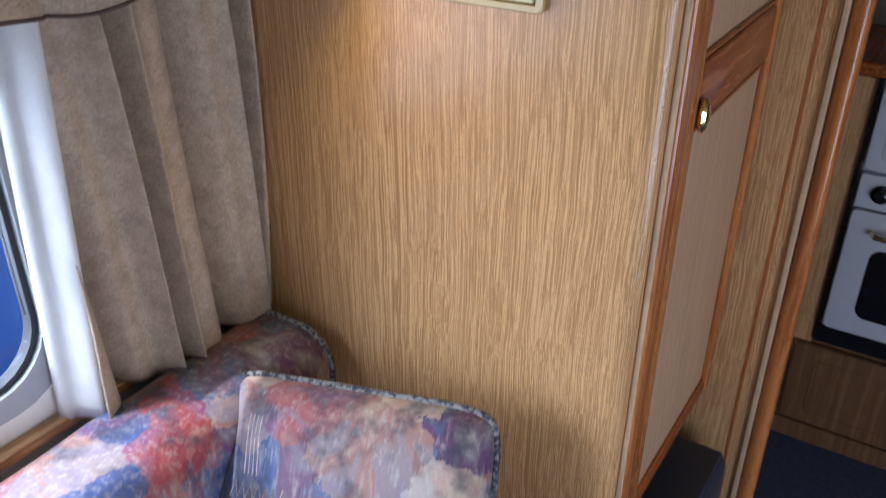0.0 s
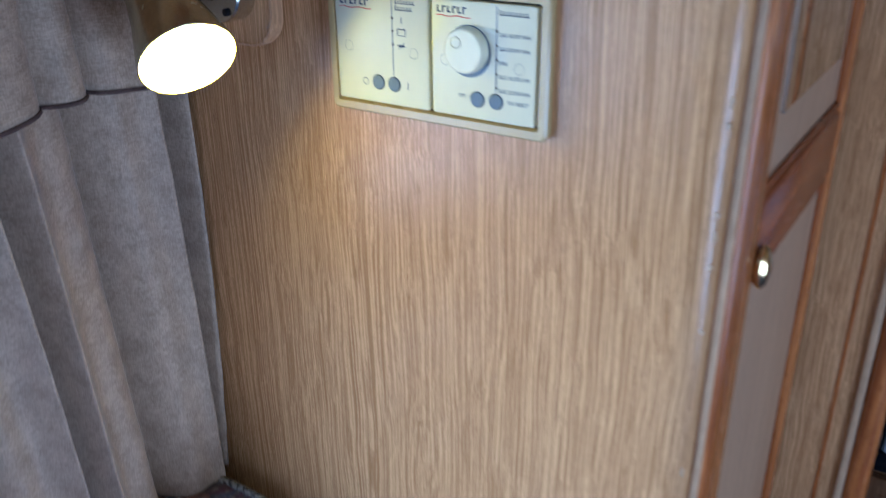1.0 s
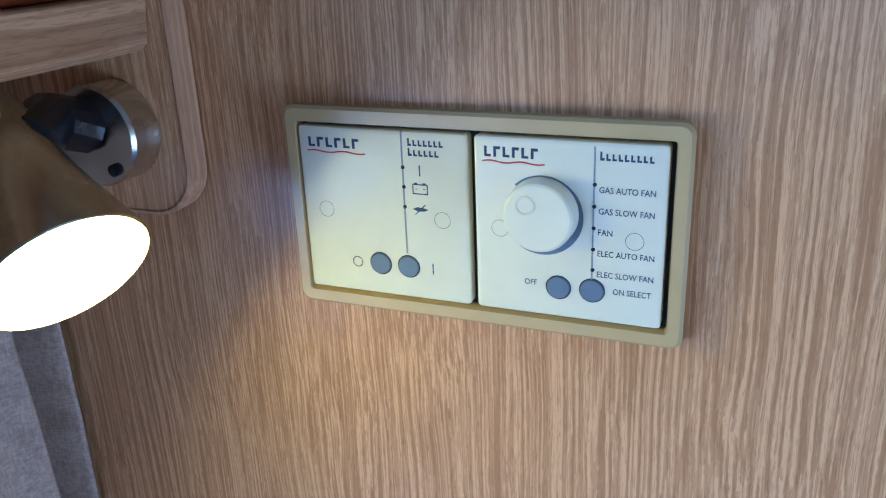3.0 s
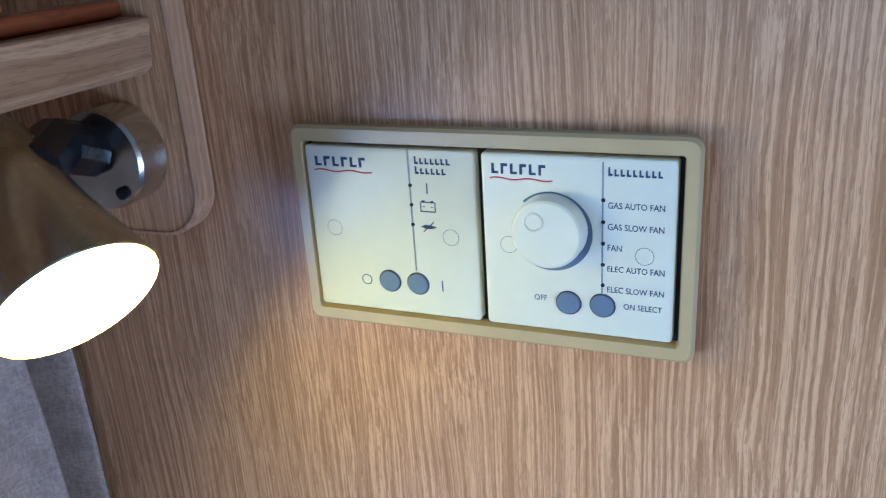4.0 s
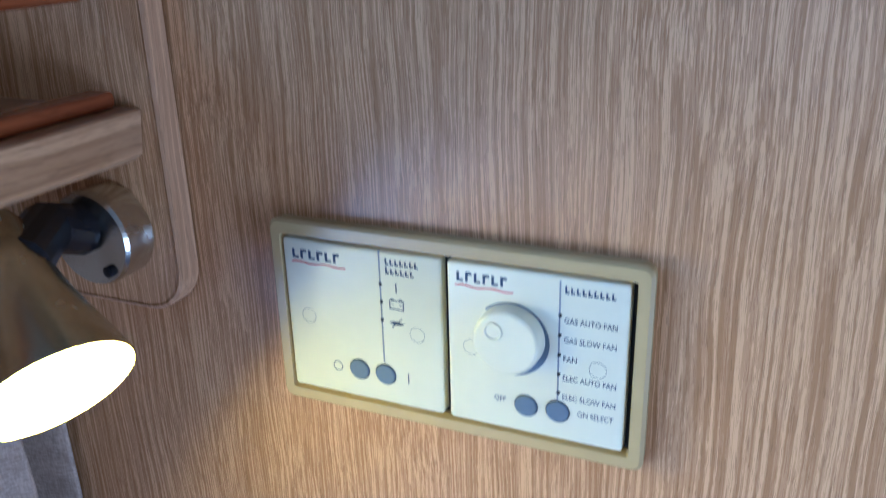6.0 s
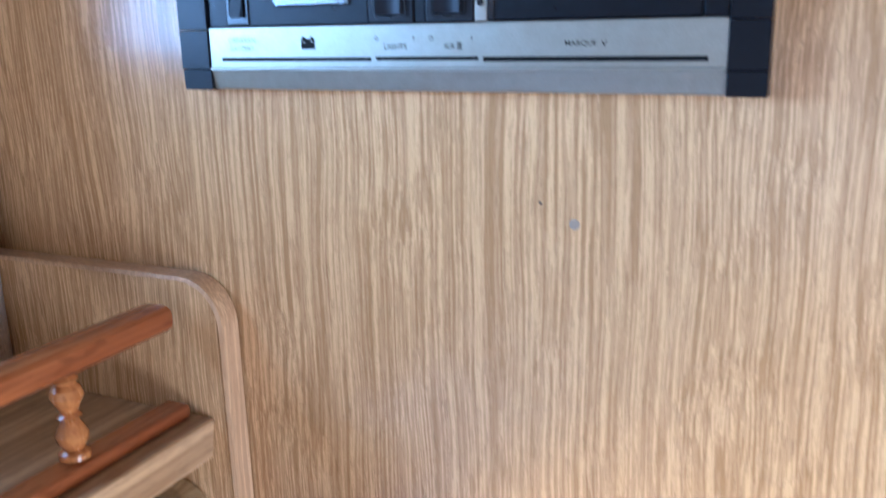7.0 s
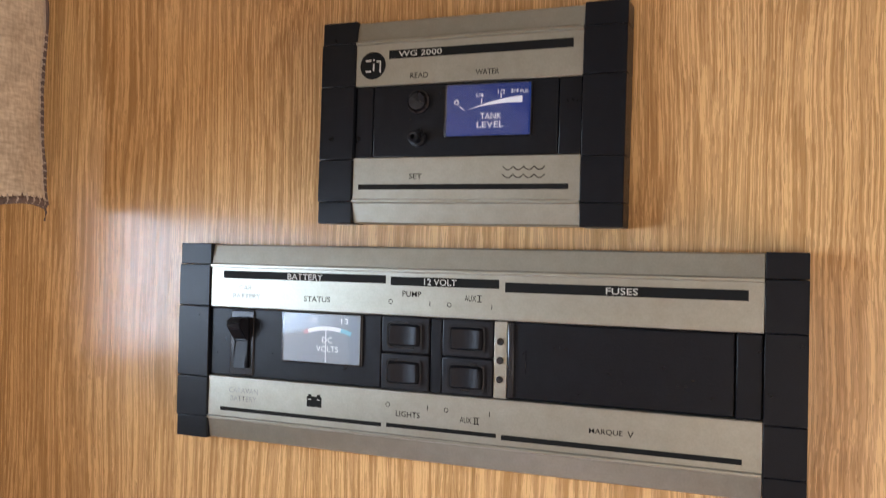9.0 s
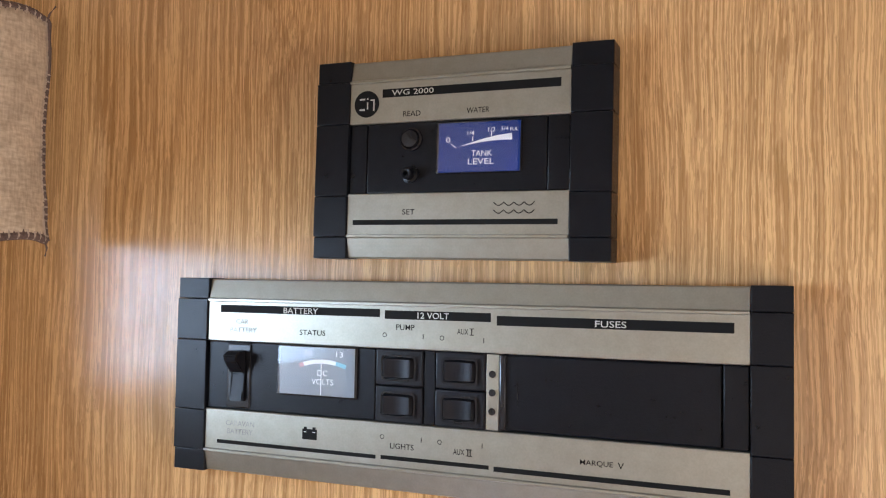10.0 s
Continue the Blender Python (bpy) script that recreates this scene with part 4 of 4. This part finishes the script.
    bar(-0.1211, -0.0316, -0.0342, -0.0324)
    bar(-0.0289, 0.0242, -0.0340, -0.0322)
    bar(0.0265, 0.1255, -0.0346, -0.0324)
    L = FACE - 0.0003
    lettering("BATTERY", -0.0836, -0.0641, 0.0335, 0.0028, L, INK_PALE, t)
    lettering("12 VOLT", -0.0114, 0.0043, 0.0330, 0.0028, L, INK_PALE, t)
    lettering("FUSES", 0.0710, 0.0842, 0.0317, 0.0028, L, INK_PALE, t)
    for words, x0, x1, z, ink in (("CAR", -0.1116, -0.1041, 0.0273, INK_FADED), ("BATTERY", -0.1151, -0.0991, 0.0231, INK_FADED), ("STATUS", -0.0743, -0.0599, 0.0231, INK_BLACK), ("PUMP", -0.0222, -0.0129, 0.0273, INK_BLACK), ("AUX", 0.0082, 0.0136, 0.0263, INK_BLACK), ("CARAVAN", -0.1161, -0.0991, -0.0237, INK_FADED), ("BATTERY", -0.1151, -0.0999, -0.0277, INK_FADED), ("LIGHTS", -0.0242, -0.0122, -0.0275, INK_BLACK), ("AUX", 0.0072, 0.0126, -0.0275, INK_BLACK), ("MARQUE", 0.0650, 0.0790, -0.0270, INK_BLACK), ("V", 0.0810, 0.0835, -0.0270, INK_BLACK)):
        lettering(words, x0, x1, z, 0.0026, FACE, ink, t)
    def numeral(xs, x0, x1, z):
        bm = bmesh.new()
        for x in xs:
            add_box(bm, x - 0.00022, x + 0.00022, FACE - 0.0002, FACE, z - 0.0013, z + 0.0013)
        for zz in (z - 0.0014, z + 0.0014):
            add_box(bm, x0, x1, FACE - 0.0002, FACE, zz - 0.00016, zz + 0.00016)
        part("numeral", bm, INK_BLACK, t, smooth=0)

    numeral((0.0152,), 0.0142, 0.0162, 0.0263)
    numeral((0.0143, 0.0154), 0.0134, 0.0163, -0.0275)
    for x, z in ((-0.0281, 0.0235), (0.0009, 0.0231), (-0.0283, -0.0237), (0.0006, -0.0239)):
        part("off_mark", ring(x, z, 0.0011, 0.0003, FACE, None, 18), INK_BLACK, t)
    for x, z in ((-0.0085, 0.0233), (0.0210, 0.0227), (-0.0085, -0.0237), (0.0210, -0.0239)):
        part("on_mark", box(x - 0.00014, x + 0.00014, FACE - 0.0002, FACE, z - 0.0011, z + 0.0011), INK_BLACK, t, smooth=0)
    bm = box(-0.0713, -0.0633, FACE - 0.0002, FACE, -0.0283, -0.0233)
    add_box(bm, -0.0705, -0.0689, FACE - 0.0002, FACE, -0.0233, -0.0223)
    add_box(bm, -0.0657, -0.0641, FACE - 0.0002, FACE, -0.0233, -0.0223)
    part("battery_symbol", bm, INK_BLACK, t, smooth=0)
    for x in (-0.0697, -0.0649):
        part("pole_sign", box(x - 0.0007, x + 0.0007, FACE - 0.0004, FACE - 0.0002, -0.0249, -0.0246), INK_PALE, t, smooth=0)
    return t


power_panel()


def water_gauge():
    t = thing("water_gauge_panel", (-0.026, 0, 1.7165), "black and champagne water tank gauge with a blue meter", "control panel")
    t.rotation_euler.y = radians(0.85)
    t.scale.z = 0.975
    extruded_body(t, -0.0525, 0.0558)
    end_cap(t, -0.0707, -0.0528)
    end_cap(t, 0.0561, 0.0745)
    part("backing", box(-0.0525, 0.0558, -0.006, -0.001, -0.0172, 0.0172), BLACK_MOULD, t)
    Y = -0.0130
    part("blank_section", box(-0.0523, -0.0435, Y, -0.005, -0.0170, 0.0170, 0.0005), BLACK_MOULD, t)
    part("blank_section", box(0.0458, 0.0556, Y, -0.005, -0.0170, 0.0170, 0.0005), BLACK_MOULD, t)
    ms = part("meter_section", box(-0.0431, 0.0454, Y, -0.005, -0.0170, 0.0170, 0.0005), BLACK_MOULD, t)
    out = pose(0, 0, 0, 90, 0, 0)
    part("read_button", lathe([(0.0056, 0), (0.0056, 0.0016), (0.0048, 0.0022), (0.0044, 0.0014), (0.0040, 0.0032), (0.0, 0.0036)], 32, Matrix.Translation((-0.0199, Y, 0.0086)) @ out), BLACK_GLOSS, t, "round black push button")
    part("set_stub", lathe([(0.0040, 0), (0.0040, 0.0014), (0.0027, 0.0018), (0.0027, 0.0060), (0.0022, 0.0063), (0.0012, 0.0061), (0.0011, 0.003), (0.0, 0.003)], 24, Matrix.Translation((-0.0200, Y, -0.0084)) @ out), BLACK_MOULD, t, "hollow black setting stub")
    part("meter_rim", slab(rrect(-0.0072, 0.0342, -0.0086, 0.0157, 0.001), Y, Y - 0.0012, 0.0006), BLACK_GLOSS, ms)
    part("meter_face", box(-0.0055, 0.0334, Y - 0.0016, Y - 0.0012, -0.0080, 0.0152), METER_BLUE, ms, "blue water level face")
    F = Y - 0.0016
    n = 14
    up, low = [], []
    for k in range(n + 1):
        u = k / n
        x = 0.0026 + 0.0272 * u
        low.append((x, 0.0036 + 0.0032 * math.sin(1.75 * u) - 0.0005 * u))
        up.append((x, 0.0036 + 0.0032 * math.sin(1.75 * u) + 0.0028 * u - 0.0002))
    bm = bmesh.new()
    a = [bm.verts.new((x, F - 0.0002, z)) for x, z in low]
    b = [bm.verts.new((x, F - 0.0002, z)) for x, z in up]
    for k in range(n):
        bm.faces.new((a[k], a[k + 1], b[k + 1], b[k]))
    part("level_wedge", bm, INK_WHITE, ms, smooth=0)
    part("zero_tick", tube([(0.0006, F, 0.0054), (0.0028, F, 0.0036)], 0.00022, 6), INK_WHITE, ms)
    for x, z in ((0.0110, 0.0078), (0.0200, 0.0098)):
        part("tick", box(x - 0.0002, x + 0.0002, F - 0.0002, F, z - 0.0014, z + 0.0008), INK_WHITE, ms, smooth=0)
    for words, x0, x1, z, h in (("0", -0.0020, 0.0002, 0.0073, 0.0026), ("1/4", 0.0085, 0.0118, 0.0102, 0.0020), ("1/2", 0.0185, 0.0218, 0.0114, 0.0020), ("3/4", 0.0244, 0.0280, 0.0116, 0.0018), ("FUL", 0.0288, 0.0326, 0.0112, 0.0016), ("TANK", 0.0105, 0.0205, 0.0006, 0.0028), ("LEVEL", 0.0090, 0.0215, -0.0032, 0.0028)):
        lettering(words, x0, x1, z, h, F, INK_WHITE, ms)
    glass = part("meter_glass", box(-0.0055, 0.0334, F - 0.0022, F - 0.0016, -0.0080, 0.0152), ACRYLIC, ms)
    glass.visible_shadow = False
    part("printed_bar", box(-0.0355, 0.0515, FACE - 0.0002, FACE + 0.0004, 0.0297, 0.0338), INK_BLACK, t, smooth=0)
    part("printed_bar", box(-0.0495, 0.0510, FACE - 0.0002, FACE + 0.0004, -0.0325, -0.0300), INK_BLACK, t, smooth=0)
    part("maker_disc", slab(circle(-0.0438, 0.0270, 0.0066, 32), FACE, FACE - 0.0002), INK_BLACK, t, smooth=0)
    bm = bmesh.new()
    for x0, x1, z0, z1 in ((-0.0475, -0.0447, 0.0290, 0.0298), (-0.0475, -0.0447, 0.0238, 0.0246), (-0.0436, -0.0430, 0.0245, 0.0278), (-0.0436, -0.0430, 0.0292, 0.0300), (-0.0418, -0.0396, 0.0285, 0.0292), (-0.0402, -0.0396, 0.0235, 0.0285)):
        add_box(bm, x0, x1, FACE - 0.0004, FACE - 0.0001, z0, z1)
    part("maker_strokes", bm, INK_PALE, t, smooth=0)
    lettering("WG 2000", -0.0305, -0.0090, 0.0318, 0.0026, FACE - 0.0003, INK_PALE, t)
    lettering("READ", -0.0245, -0.0155, 0.0212, 0.0026, FACE, INK_BLACK, t)
    lettering("WATER", 0.0075, 0.0185, 0.0211, 0.0026, FACE, INK_BLACK, t)
    lettering("SET", -0.0235, -0.0172, -0.0263, 0.0026, FACE, INK_BLACK, t)
    for z in (-0.0222, -0.0258):
        pts = [(0.0215 + 0.0190 * k / 48, FACE - 0.0001, z - 0.0016 * abs(math.sin(math.pi * 4 * k / 48))) for k in range(49)]
        part("wave_symbol", tube(pts, 0.00022, 5), INK_BLACK, t)
    return t


water_gauge()

single("nail_hole", slab(circle(0.0194, 1.5083, 0.0008, 10), 0.0, -0.0003), DARK_GAP, "tiny dark nail hole in the partition", "nail hole")
single("screw_plug", slab(circle(0.0362, 1.499, 0.0026, 16), 0.0, -0.0006, 0.0003), PLUG, "small screw cap in the partition", "screw cap")
